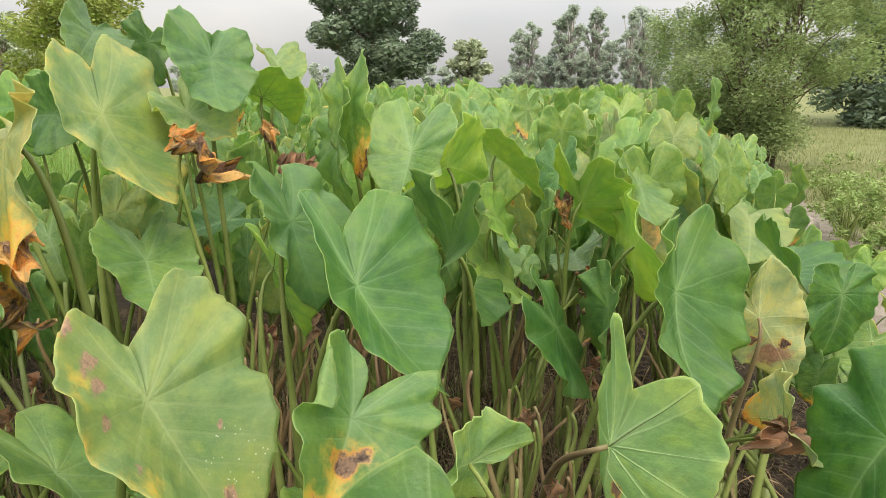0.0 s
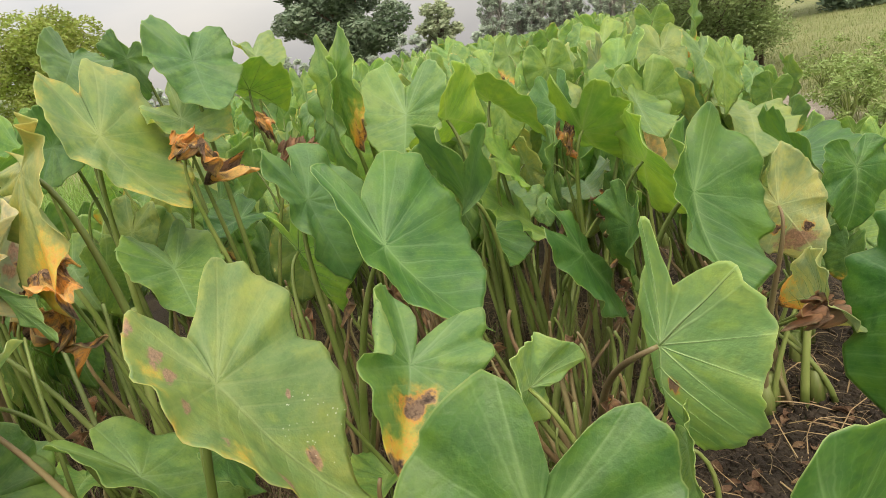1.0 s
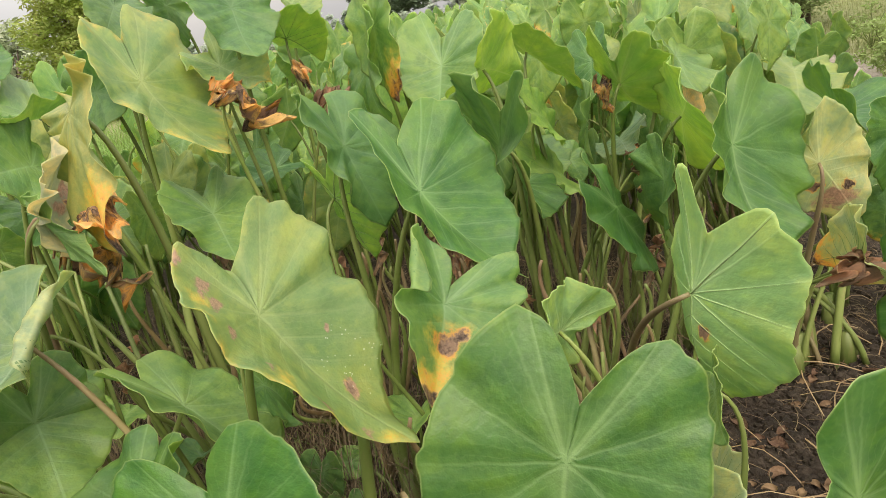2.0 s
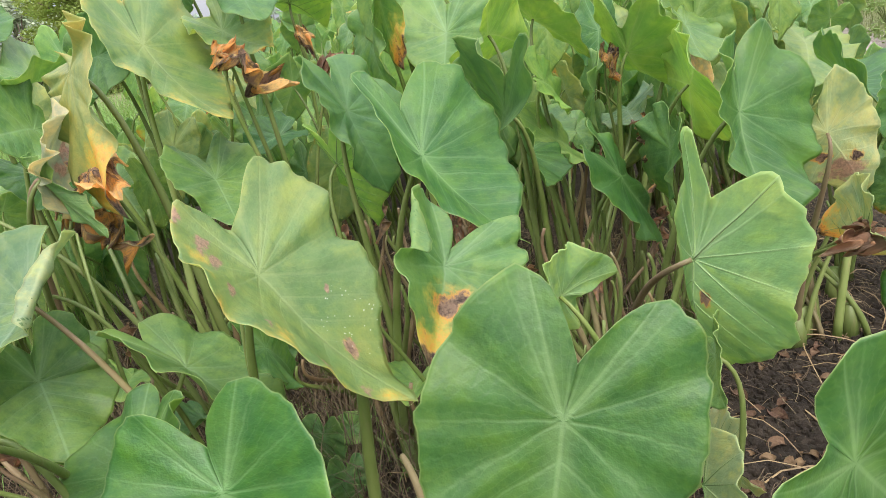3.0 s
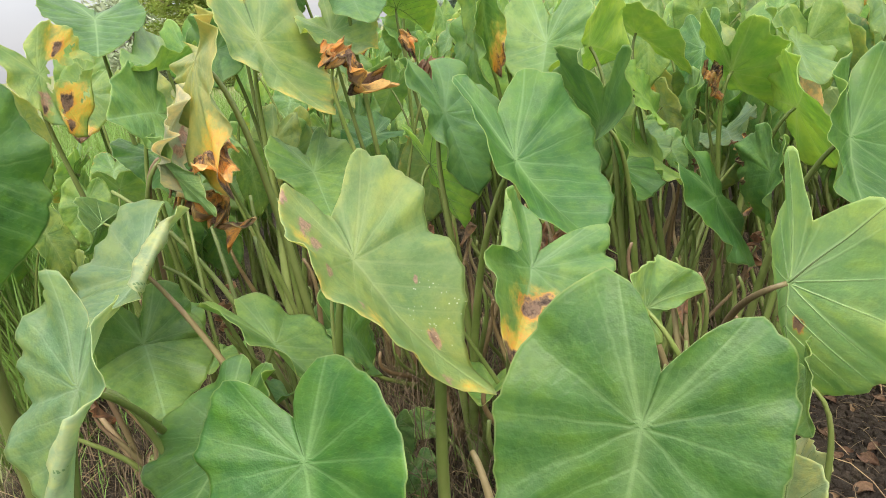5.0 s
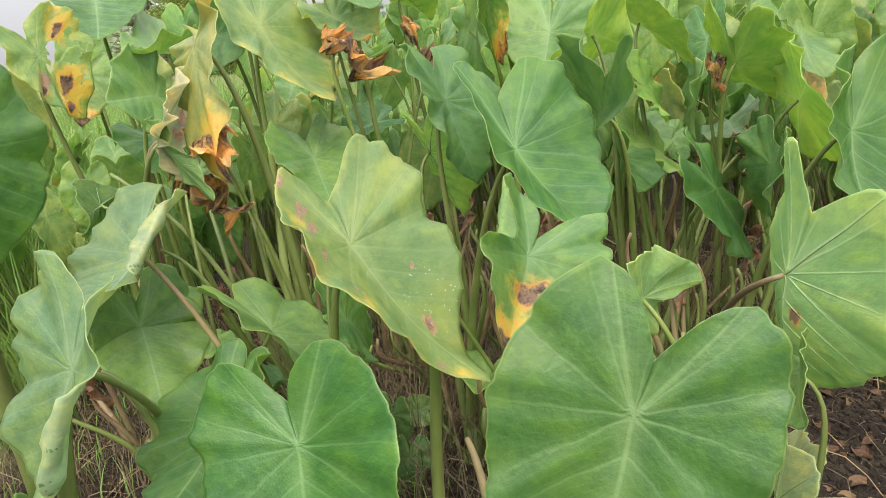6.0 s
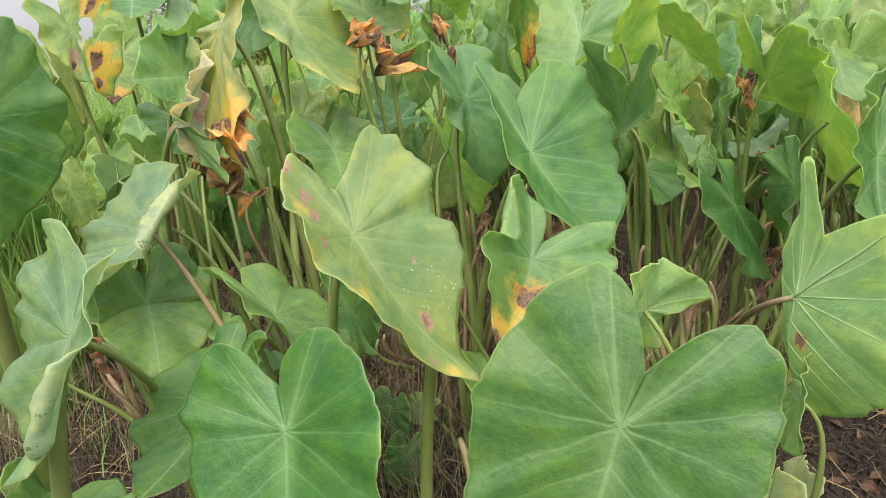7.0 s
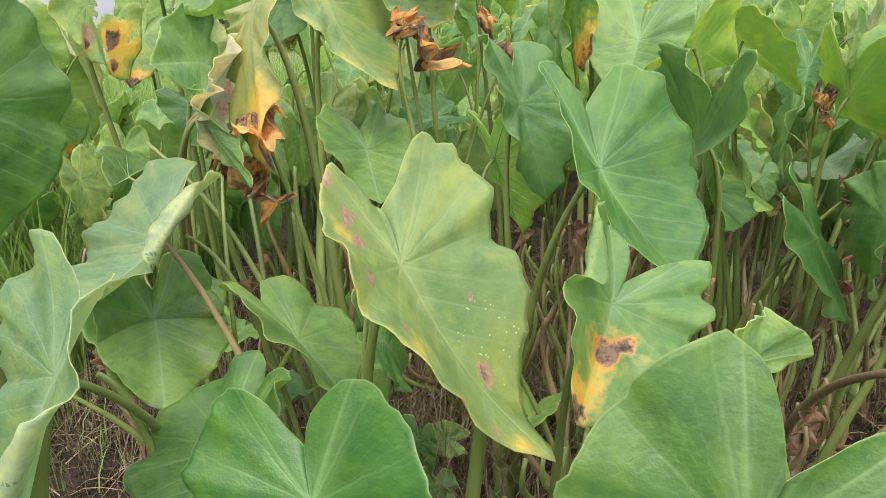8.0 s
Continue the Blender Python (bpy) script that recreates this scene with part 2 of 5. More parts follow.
UNDERS = {
    "waxy": ((0.260, 0.380, 0.190), (0.320, 0.430, 0.230), (0.42, 0.50, 0.30), 0.5),
    "blue": ((0.150, 0.290, 0.090), (0.190, 0.330, 0.110), (0.34, 0.44, 0.20), 0.55),
    "green": ((0.140, 0.290, 0.065), (0.180, 0.330, 0.080), (0.33, 0.43, 0.17), 0.55),
    "dark": ((0.095, 0.220, 0.045), (0.125, 0.260, 0.055), (0.25, 0.35, 0.13), 0.55),
    "lime": ((0.215, 0.400, 0.125), (0.265, 0.450, 0.150), (0.55, 0.66, 0.38), 0.55),
    "yellowish": ((0.230, 0.330, 0.080), (0.290, 0.370, 0.100), (0.40, 0.45, 0.20), 0.55),
    "bright": ((0.150, 0.330, 0.030), (0.200, 0.370, 0.045), (0.32, 0.42, 0.13), 0.5),
    "ashen": ((0.27, 0.34, 0.20), (0.40, 0.42, 0.28), (0.42, 0.44, 0.30), 0.6),
    "sallow": ((0.200, 0.290, 0.090), (0.290, 0.340, 0.110), (0.36, 0.40, 0.18), 0.55),
    "cream": ((0.44, 0.40, 0.18), (0.54, 0.48, 0.25), (0.52, 0.48, 0.26), 0.5),
    "yellow": ((0.360, 0.370, 0.110), (0.430, 0.420, 0.140), (0.50, 0.47, 0.22), 0.55),
    "orange": ((0.45, 0.26, 0.06), (0.52, 0.36, 0.12), (0.40, 0.24, 0.07), 0.6),
    "dead": ((0.14, 0.085, 0.05), (0.25, 0.165, 0.09), (0.20, 0.12, 0.06), 0.8),
    "pale": ((0.225, 0.315, 0.140), (0.285, 0.360, 0.175), (0.46, 0.50, 0.28), 0.55),
}
UPPER = {k: taro_material("taro_upper_" + k, *v) for k, v in STYLES.items()}
LOWER = {k: taro_material("taro_under_" + k, *v, under=True) for k, v in UNDERS.items()}


def stalk_material(name, low, high):
    mat, nt, out = nodes_of(name)
    g = Tree(nt)
    pos = g.place()
    streak = nt.nodes.new("ShaderNodeMapping")
    streak.inputs["Scale"].default_value = (90.0, 90.0, 9.0)
    nt.links.new(pos, streak.inputs["Vector"])
    grain = g.noise(1.0, 4.0, streak.outputs[0])
    color = g.mix(g.ramp(g.noise(7.0, 3.0, pos), 0.35, 0.65), low, high)
    color = g.mix(g.math("MULTIPLY", g.ramp(grain, 0.5, 0.75), 0.35), color, (0.26, 0.21, 0.10))
    color = g.hsv(color, 0.5, 1.0, g.math("MULTIPLY_ADD", g.random(), 0.5, 0.75))
    g.surface(out, color, 0.45, g.bump(grain, 0.004, 0.5), 0.4)
    return mat


STALK = stalk_material("taro_stalk", (0.135, 0.19, 0.045), (0.20, 0.25, 0.075))
STALK_RED = stalk_material("taro_stalk_reddish", (0.25, 0.165, 0.10), (0.27, 0.23, 0.11))
STALK_PALE = stalk_material("pale_dry_stalk", (0.34, 0.25, 0.12), (0.44, 0.34, 0.18))
RIB = stalk_material("leaf_rib", (0.20, 0.33, 0.11), (0.26, 0.39, 0.15))
STALK_DRY = stalk_material("dry_stalk", (0.17, 0.11, 0.055), (0.28, 0.20, 0.10))


def plain_material(name, a, b, rough=0.8, scale=8.0, relief=0.01, through=0.0, by_island=False):
    mat, nt, out = nodes_of(name)
    g = Tree(nt)
    pos = g.place()
    big, small = g.noise(scale, 5.0, pos, 0.6), g.noise(scale * 8, 4.0, pos, 0.6)
    color = g.mix(g.ramp(big, 0.3, 0.7), a, b)
    vary = g.island() if by_island else g.random()
    color = g.hsv(color, g.math("MULTIPLY_ADD", vary, 0.03, 0.485), 1.0, g.math("MULTIPLY_ADD", vary, 0.6, 0.7))
    color = g.mix(g.math("MULTIPLY", g.ramp(small, 0.4, 0.7), 0.3), color, b)
    g.surface(out, color, rough, g.bump(small, relief, 0.6), 0.3, through, g.hsv(color, 0.49, 1.1, 1.4) if through else None)
    return mat


BARK = plain_material("bark", (0.10, 0.075, 0.055), (0.19, 0.15, 0.11), 0.9, 6.0, 0.03)
STRAW = plain_material("dry_straw", (0.085, 0.060, 0.035), (0.20, 0.148, 0.088), 0.8, 30.0, 0.002, 0.0, True)
DEAD = plain_material("dead_leaf", (0.10, 0.058, 0.032), (0.22, 0.14, 0.08), 0.85, 22.0, 0.004, 0.12)
GRASS = plain_material("grass_blades", (0.16, 0.22, 0.075), (0.27, 0.285, 0.13), 0.6, 1.2, 0.001, 0.3, True)
REED = plain_material("tall_grass_blades", (0.13, 0.25, 0.055), (0.22, 0.33, 0.09), 0.6, 2.0, 0.001, 0.3, True)
WEED = plain_material("weed_leaves", (0.19, 0.28, 0.085), (0.27, 0.35, 0.13), 0.6, 3.0, 0.002, 0.3, True)
TREE_DARK = plain_material("mango_leaves", (0.13, 0.19, 0.12), (0.19, 0.25, 0.16), 0.5, 0.8, 0.01, 0.15, True)
# greyed and lightened so that the colour itself carries the haze
TREE_MID = plain_material("haze_paled_tree_leaves", (0.30, 0.36, 0.22), (0.40, 0.45, 0.30), 0.6, 0.8, 0.01, 0.2, True)
TREE_LIME = plain_material("bright_tree_leaves", (0.20, 0.28, 0.06), (0.30, 0.35, 0.10), 0.6, 1.0, 0.01, 0.3, True)
# far leaves and bark: distance haze is painted into these pale base colours
TREE_FAR = plain_material("haze_paled_far_leaves", (0.36, 0.42, 0.34), (0.44, 0.50, 0.42), 0.8, 0.3, 0.01, 0.5, True)
BARK_FAR = plain_material("haze_paled_bark", (0.36, 0.34, 0.31), (0.46, 0.44, 0.40), 0.9, 2.0, 0.01)
ACACIA = plain_material("acacia_leaves", (0.23, 0.31, 0.13), (0.32, 0.40, 0.19), 0.65, 1.5, 0.01, 0.4, True)
STONE = plain_material("pale_stone", (0.36, 0.31, 0.26), (0.47, 0.42, 0.36), 0.9, 4.0, 0.02)


def ground_material():
    mat, nt, out = nodes_of("field_ground")
    g = Tree(nt)
    pos = g.place()
    sep = nt.nodes.new("ShaderNodeSeparateXYZ")
    nt.links.new(pos, sep.inputs[0])
    big, mid, fine = g.noise(0.5, 6.0, pos, 0.6), g.noise(7.0, 6.0, pos, 0.65), g.noise(60.0, 6.0, pos, 0.7)
    soil = g.mix(g.ramp(mid, 0.35, 0.7), (0.026, 0.020, 0.014), (0.060, 0.046, 0.032))
    soil = g.mix(g.math("MULTIPLY", g.ramp(fine, 0.5, 0.75), 0.5), soil, (0.11, 0.080, 0.052))
    turf = g.mix(g.ramp(mid, 0.3, 0.7), (0.13, 0.155, 0.050), (0.225, 0.23, 0.10))
    turf = g.mix(g.math("MULTIPLY", g.ramp(big, 0.45, 0.65), 0.5), turf, (0.26, 0.25, 0.125))
    turf = g.mix(g.math("MULTIPLY", g.ramp(fine, 0.4, 0.7), 0.4), turf, (0.10, 0.15, 0.04))
    lane = g.mix(g.ramp(mid, 0.3, 0.7), (0.20, 0.17, 0.13), (0.30, 0.265, 0.215))
    right = g.math("SUBTRACT", sep.outputs[0], g.math("MULTIPLY_ADD", sep.outputs[1], 0.23, 0.95))
    wav = g.math("MULTIPLY_ADD", g.noise(1.6, 4.0, pos), 0.9, -0.45)
    right = g.math("ADD", right, wav)
    color = g.mix(g.ramp(right, 0.0, 0.12), soil, lane)
    color = g.mix(g.ramp(right, 0.75, 1.05), color, turf)
    left = g.math("SUBTRACT", g.math("MULTIPLY_ADD", sep.outputs[1], -0.25, -1.5), sep.outputs[0])
    color = g.mix(g.ramp(g.math("ADD", left, wav), 0.0, 0.5), color, turf)
    rel = g.math("ADD", g.math("MULTIPLY", mid, 0.7), g.math("MULTIPLY", fine, 0.3))
    g.surface(out, color, 0.92, g.bump(rel, 0.05, 0.9), 0.25)
    return mat


GROUND = ground_material()


# ---- building helpers ----
def mesh_object(name, verts, faces, mats, parent=None, slots=None, smooth=True):
    """One mesh object from arrays of corners and faces."""
    me = bpy.data.meshes.new(name)
    me.from_pydata([tuple(v) for v in verts], [], [tuple(f) for f in faces])
    for m in mats if isinstance(mats, (list, tuple)) else [mats]:
        me.materials.append(m)
    if slots is not None:
        me.polygons.foreach_set("material_index", slots)
    me.polygons.foreach_set("use_smooth", [smooth] * len(me.polygons))
    me.update()
    ob = new(name, me)
    if parent:
        ob.parent = parent
    return ob


def empty(name, at):
    ob = new(name)
    ob.empty_display_size = 0.05
    ob.matrix_world = Matrix.Translation(at)
    return ob


def tube(points, radii, sides=8):
    """Corners and faces of a tapered tube along the points, closed at both ends."""
    pts = [Vector(p) for p in points]
    verts, faces = [], []
    u = Vector((1, 0, 0))
    for i, p in enumerate(pts):
        d = (pts[min(i + 1, len(pts) - 1)] - pts[max(i - 1, 0)]).normalized()
        u = (u - d * u.dot(d))
        u = u.normalized() if u.length > 1e-4 else d.orthogonal().normalized()
        v = d.cross(u)
        for k in range(sides):
            a = 2 * math.pi * k / sides
            verts.append(p + (u * math.cos(a) + v * math.sin(a)) * radii[i])
    for i in range(len(pts) - 1):
        for k in range(sides):
            a, b = i * sides + k, i * sides + (k + 1) % sides
            faces.append((a, b, b + sides, a + sides))
    faces.append(tuple(range(sides))[::-1])
    faces.append(tuple(range((len(pts) - 1) * sides, len(pts) * sides)))
    return verts, faces


def bezier(a, b, c, d, n):
    for i in range(n + 1):
        t = i / n
        yield a * (1 - t) ** 3 + b * 3 * t * (1 - t) ** 2 + c * 3 * t * t * (1 - t) + d * t ** 3


def joined(pieces):
    verts, faces = [], []
    for v, f in pieces:
        base = len(verts)
        verts.extend(v)
        faces.extend(tuple(k + base for k in face) for face in f)
    return verts, faces


# ---- taro leaves ----
ARC = np.radians([0, 4, 10, 22, 45, 70, 95, 120, 138, 149, 156, 162, 168, 174, 180])
REACH = np.array([1, 0.965, 0.90, 0.80, 0.695, 0.63, 0.61, 0.645, 0.69, 0.70, 0.665, 0.57, 0.44, 0.33, 0.27])


def blade_data(length, width, back, seed, fold=0.16, droop=0.16, ripple=0.045, rays=72, rings=14, burn="", cut=1.0, skew=0.0, crumple=0.0, uneven=0.0, lop=0.0, notch=1.0, marks=(), roll=()):
    """Corners of a heart-shaped blade round its stalk, upper and lower sheet, with vein and sickness values.
    x across, y to the tip, z out of the upper face."""
    rng = np.random.default_rng(seed)
    th = np.linspace(-np.pi, np.pi, rays + 1)
    ring = np.linspace(0, 1, rings + 1)[1:] ** 0.85
    r = np.interp(abs(th), ARC, REACH)
    # depth of the cleft between the two lobes
    r = r * (1 + (notch - 1) * np.clip((abs(th) - radians(146)) / radians(34), 0, 1))
    k1, k2 = rng.integers(6, 9), rng.integers(13, 19)
    p1, p2, p3 = rng.uniform(0, 6.28, 3)
    r = r * (1 + 0.010 * np.sin(k1 * th + p1) + 0.012 * np.sin(k2 * th + p2) + 0.014 * np.sin(3 * th + p3) + 0.007 * np.sin(29 * th + p1) + 0.006 * np.sin(41 * th + p3))
    if cut < 1.0:
        jag = cut + 0.025 * np.sin(31 * th + p1) + 0.02 * np.sin(17 * th + p2)
        r = np.where(np.cos(th) * r > jag, jag / np.maximum(np.cos(th), 0.2), r)
    s, tt = np.meshgrid(ring, th, indexing="ij")
    rr = s * r[None, :]
    x, y = rr * np.sin(tt), rr * np.cos(tt)
    angle = abs(tt)
    # veins: side ribs leave the midrib forwards, and fan out behind the stalk
    ax = abs(x)
    t = y - 0.62 * ax - 0.25 * ax ** 2
    start = np.arctan2(1.0, 0.62)
    fan = (np.maximum(angle - start, 0)) / math.radians(29)
    phase = np.where(t > 0, t / 0.165, -fan)
    spread = np.where(t > 0, 0.165 * 0.82, np.maximum(rr, 0.02) * math.radians(29))
    lobe = math.radians(153)
    rib = np.where(angle < math.pi / 2, ax, np.where(angle > 2.0, rr * abs(np.sin(angle - lobe)), 0.5))
    # sickness
    yel, brn, tan, dust = (np.zeros_like(x) for _ in range(4))
    edge = s
    if "tip" in burn:
        u = y + rng.choice((-1, 1)) * rng.uniform(0.15, 0.5) * x + 0.06 * np.sin(9 * x + p1)
        yel += np.clip((u - 0.36) / 0.4, 0, 1) * 0.75
        brn += np.clip((u - 0.55) / 0.35, 0, 1) * rng.uniform(0.5, 0.75)
    if "edge" in burn:
        one = np.clip(x * 4, 0, 1)
        yel += np.clip((edge - 0.7) / 0.3, 0, 1) * 0.32 * one + np.clip((y - 0.7) / 0.3, 0, 1) * 0.2
        brn += np.clip((edge - 0.9) / 0.1, 0, 1) * 0.12 * one
    if "pale" in burn:
        yel += np.clip((edge - 0.62) / 0.38, 0, 1) * 0.4 + np.clip((y - 0.5) / 0.5, 0, 1) * 0.2
    if "rim" in burn:
        part = np.clip(0.5 + np.sin(tt + p2), 0, 1)
        yel += np.clip((edge - 0.75) / 0.25, 0, 1) * 0.4 * part
        brn += np.clip((edge - 0.94) / 0.06, 0, 1) * 0.2 * part
    if "speck" in burn:
        dust += np.clip(1.2 - np.hypot((x + 0.26) / 0.2, (y - 0.52) / 0.26), 0, 1)
    if "crisp" in burn:
        brn += 0.42 + 0.28 * np.sin(4 * x + 3 * y + p1)
        yel += 0.3
        tan += 0.2
    torn = np.zeros(x.shape, bool)
    for kind, px, py, size in marks:
        d = np.hypot(x - px + 0.3 * size * np.sin(2.6 * (y - py) / size + p1), 1.2 * (y - py) + 0.25 * size * np.sin(3.4 * (x - px) / size + p2)) / size
        if kind == "brown":
            brn += np.clip(1.25 - d, 0, 0.9)
            yel += np.clip(1.5 - 0.75 * d, 0, 0.4)
        elif kind == "black":
            brn += np.clip(1.3 - d, 0, 1) * 1.4
        elif kind == "tear":
            torn |= d + 0.25 * np.sin(7 * tt + p1) + 0.2 * np.sin(23 * rr + p2) < 1
        elif kind == "orange":
            brn += np.clip(1.25 - d, 0, 1) * 0.3
            yel += np.clip(1.3 - d, 0, 1)
        elif kind == "tan":
            tan += np.clip(1.25 - d, 0, 0.75)
        else:
            yel += np.clip(1.3 - d, 0, 1) * 0.55
    # the two halves and the two lobes differ in size
    X = x * width * (1 + uneven * np.sign(x) * np.clip(abs(x) * 6, 0, 1))
    Y = np.where(y < 0, y * back * (1 + lop * np.clip(x * 5, -1, 1)), y)
    X = X + skew * np.where(Y < 0, Y, 0.5 * Y * Y)
    flop, calm, side, bent = 0.0, 1.0, 1, np.zeros_like(x)
    if roll:
        # the margin on one side rolls over onto the upper face: side, where it starts, radius, from and to along the blade
        side, start, round_off, y_from, y_to = roll
        window = np.clip((y - y_from) * 5, 0, 1) * np.clip((y_to - y) * 5, 0, 1)
        u = np.maximum(side * X - start - 0.35 * (1 - window), 0)
        bent = np.minimum(u / round_off, np.pi)
        over = np.maximum(u - np.pi * round_off, 0)
        X = np.where(u > 0, side * (side * X - u + round_off * np.sin(bent) - over), X)
        flop, calm = round_off * (1 - np.cos(bent)) + 0.8 * over, np.clip(1 - 9 * u, 0, 1)
    Z = flop + fold * X ** 2 / (abs(X) + 0.12) - droop * np.maximum(Y, 0) ** 2 - 0.12 * np.maximum(-Y, 0) ** 2
    amp = rng.uniform(0.7, 1.3) * ripple * calm
    Z = Z + amp * s ** 2.5 * (np.sin(k1 * tt + p1) + 0.6 * np.sin((k1 + 4) * tt + p2))
    Z = Z + 0.35 * amp * s ** 6 * np.sin((k2 + 5) * tt + p3)
    Z = Z + 0.02 * np.sin(5.0 * x + p2) * np.sin(4.3 * y + p3)
    # side ribs lie in furrows
    near = abs(np.mod(phase + 0.5, 1.0) - 0.5)
    Z = Z + 0.0025 * np.sin(np.pi * near) ** 2 * np.clip(s * 2.2, 0, 1) * np.clip(1.2 - s, 0, 1)
    if crumple:
        for _ in range(12):
            kx, ky, ph = rng.normal(0, 9), rng.normal(0, 9), rng.uniform(0, 6.28, 3)
            wave = kx * x + ky * y
            X = X + 0.4 * crumple * np.sin(wave + ph[0])
            Y = Y + 0.4 * crumple * np.sin(wave + ph[1])
            Z = Z + crumple * np.sin(wave + ph[2])
        for _ in range(14):
            kx, ky, ph = rng.normal(0, 30), rng.normal(0, 30), rng.uniform(0, 6.28, 2)
            X = X + 0.1 * crumple * np.sin(kx * x + ky * y + ph[0])
            Z = Z + 0.22 * crumple * abs(np.sin(kx * x + ky * y + ph[1]))
    n = x.size
    top = np.stack([X, Y, Z], -1).reshape(-1, 3) * length
    top = np.vstack([[[0, 0, 0]], top])
    low = top.copy()
    turn = np.concatenate([[0], bent.ravel()])
    low[:, 0] += side * np.sin(turn) * 0.0012
    low[:, 2] -= np.cos(turn) * 0.0012
    cols = rays + 1
    faces, slots = [], []
    for k in range(rays):
        faces.append((0, 1 + k + 1, 1 + k))
    for i in range(rings - 1):
        o = 1 + i * cols
        for k in range(rays):
            faces.append((o + k, o + k + 1, o + cols + k + 1, o + cols + k))
    hole = np.concatenate([[False], torn.ravel()])
    top_faces = [f for f in faces if not all(hole[v] for v in f)]
    m = n + 1
    low_faces = [tuple(v + m for v in f[::-1]) for f in top_faces]
    o = 1 + (rings - 1) * cols
    rim_faces = [(o + k, o + k + 1, m + o + k + 1, m + o + k) for k in range(rays)]
    for a in (0, rays):
        line = [0] + [1 + i * cols + a for i in range(rings)]
        for p, q in zip(line, line[1:]):
            rim_faces.append((p, q, m + q, m + p) if a else (q, p, m + p, m + q))
    slots = [0] * len(top_faces) + [1] * len(low_faces) + [1] * len(rim_faces)

    def both(a, b, c, first):
        one = np.vstack([[first], np.stack([a, b, c], -1).reshape(-1, 3)])
        return np.vstack([one, one])

    flat = both(x, y, 0 * x, (0, 0, 0))
    veins = both(phase, spread, rib, (0, 0.005, 0))
    sick = both(yel, brn, edge, (0, 0, 0))
    return np.vstack([top, low]), top_faces + low_faces + rim_faces, slots, {"flat": flat, "veins": veins, "sick": sick, "scar": np.concatenate([[0], tan.ravel(), [0], tan.ravel()]), "dust": np.concatenate([[0], dust.ravel(), [0], dust.ravel()])}


def blade_mesh(name, style, **shape):
    verts, faces, slots, values = blade_data(**shape)
    me = bpy.data.meshes.new(name)
    me.from_pydata(verts.tolist(), [], faces)
    me.materials.append(UPPER[style])
    me.materials.append(LOWER[style])
    me.polygons.foreach_set("material_index", slots)
    me.polygons.foreach_set("use_smooth", [True] * len(faces))
    for key, value in values.items():
        if value.ndim == 1:
            me.attributes.new(key, "FLOAT", "POINT").data.foreach_set("value", value.astype(np.float32))
        else:
            me.attributes.new(key, "FLOAT_VECTOR", "POINT").data.foreach_set("vector", value.astype(np.float32).ravel())
    me.update()
    return me


def raised_veins(values, verts, rays, rings):
    """Raised ribs on the lower face: midrib, lobe ribs and forward-curving side ribs."""
    cols = rays + 1
    flat = values["flat"][1:1 + rings * cols].reshape(rings, cols, 3)
    top = verts[1:1 + rings * cols].reshape(rings, cols, 3)
    reach = np.hypot(flat[-1, :, 0], flat[-1, :, 1])
    depth = np.hypot(flat[:, 0, 0], flat[:, 0, 1]) / reach[0]

    def on_blade(x, y):
        k = (math.atan2(x, y) + math.pi) / (2 * math.pi) * rays
        a = min(rays - 1, int(k))
        f = k - a
        s = math.hypot(x, y) / (reach[a] * (1 - f) + reach[a + 1] * f)
        if s > 0.97:
            return None
        col = top[:, a] * (1 - f) + top[:, a + 1] * f
        col, d = np.vstack([[[0, 0, 0]], col]), np.concatenate([[0], depth])
        return Vector([np.interp(s, d, col[:, q]) for q in range(3)]) - Vector((0, 0, 0.0012))

    lines = [([(0, q) for q in np.linspace(0.0, 1.0, 22)], 0.0021)]
    for side in (-1, 1):
        lines.append(([(side * q * math.sin(2.67), q * math.cos(2.67)) for q in np.linspace(0, 0.75, 16)], 0.0018))
        for k in range(0, 5):
            lines.append(([(side * q, 0.165 * k + 0.62 * q + 0.25 * q * q) for q in np.linspace(0, 0.7, 18)], 0.0010))
        for k in (1, 2):
            a = math.atan2(1.0, 0.62) + math.radians(29 * k)
            lines.append(([(side * q * math.sin(a), q * math.cos(a)) for q in np.linspace(0, 0.75, 16)], 0.0010))
    pieces = []
    for line, wide in lines:
        pts = [p for p in (on_blade(*q) for q in line) if p is not None]
        if len(pts) > 2:
            pieces.append(tube(pts, [wide * (1 - 0.8 * i / (len(pts) - 1)) for i in range(len(pts))], 6))
    return pieces


def stalk(plant, at, normal, foot, name="petiole", thick=1.0, mat=None, bend=0.10, sides=9):
    """A leaf stalk from the blade's underside at `at` down to the plant's foot, in the plant's own space."""
    at, normal, foot = Vector(at), Vector(normal), Vector(foot)
    rise = at.z - foot.z
    out = at - normal * bend + Vector((0, 0, -0.03))
    mid = foot + Vector(((at.x - foot.x) * 0.25, (at.y - foot.y) * 0.25, rise * 0.62))
    pts = list(bezier(at - normal * 0.003, out, mid, foot, 16))
    radii = [(0.0042 + 0.0085 * (i / 16) ** 1.2) * thick for i in range(17)]
    v, f = tube(pts, radii, sides)
    return mesh_object(name, v, f, mat or STALK, plant)


def taro_plant(x, y, label, z=0.0):
    plant = tagged(empty("taro_plant", (x, y, z)), label, "taro plant", "taro plants in the field")
    foot = Vector((0, 0, -0.02))
    # short sheathing stem at the ground
    v, f = tube([foot, (0.004, 0.002, 0.05), (0.0, 0.004, 0.11)], [0.034, 0.028, 0.018], 10)
    mesh_object("stem_base", v, f, STALK, plant)
    return plant


LEAF_COUNT = 0


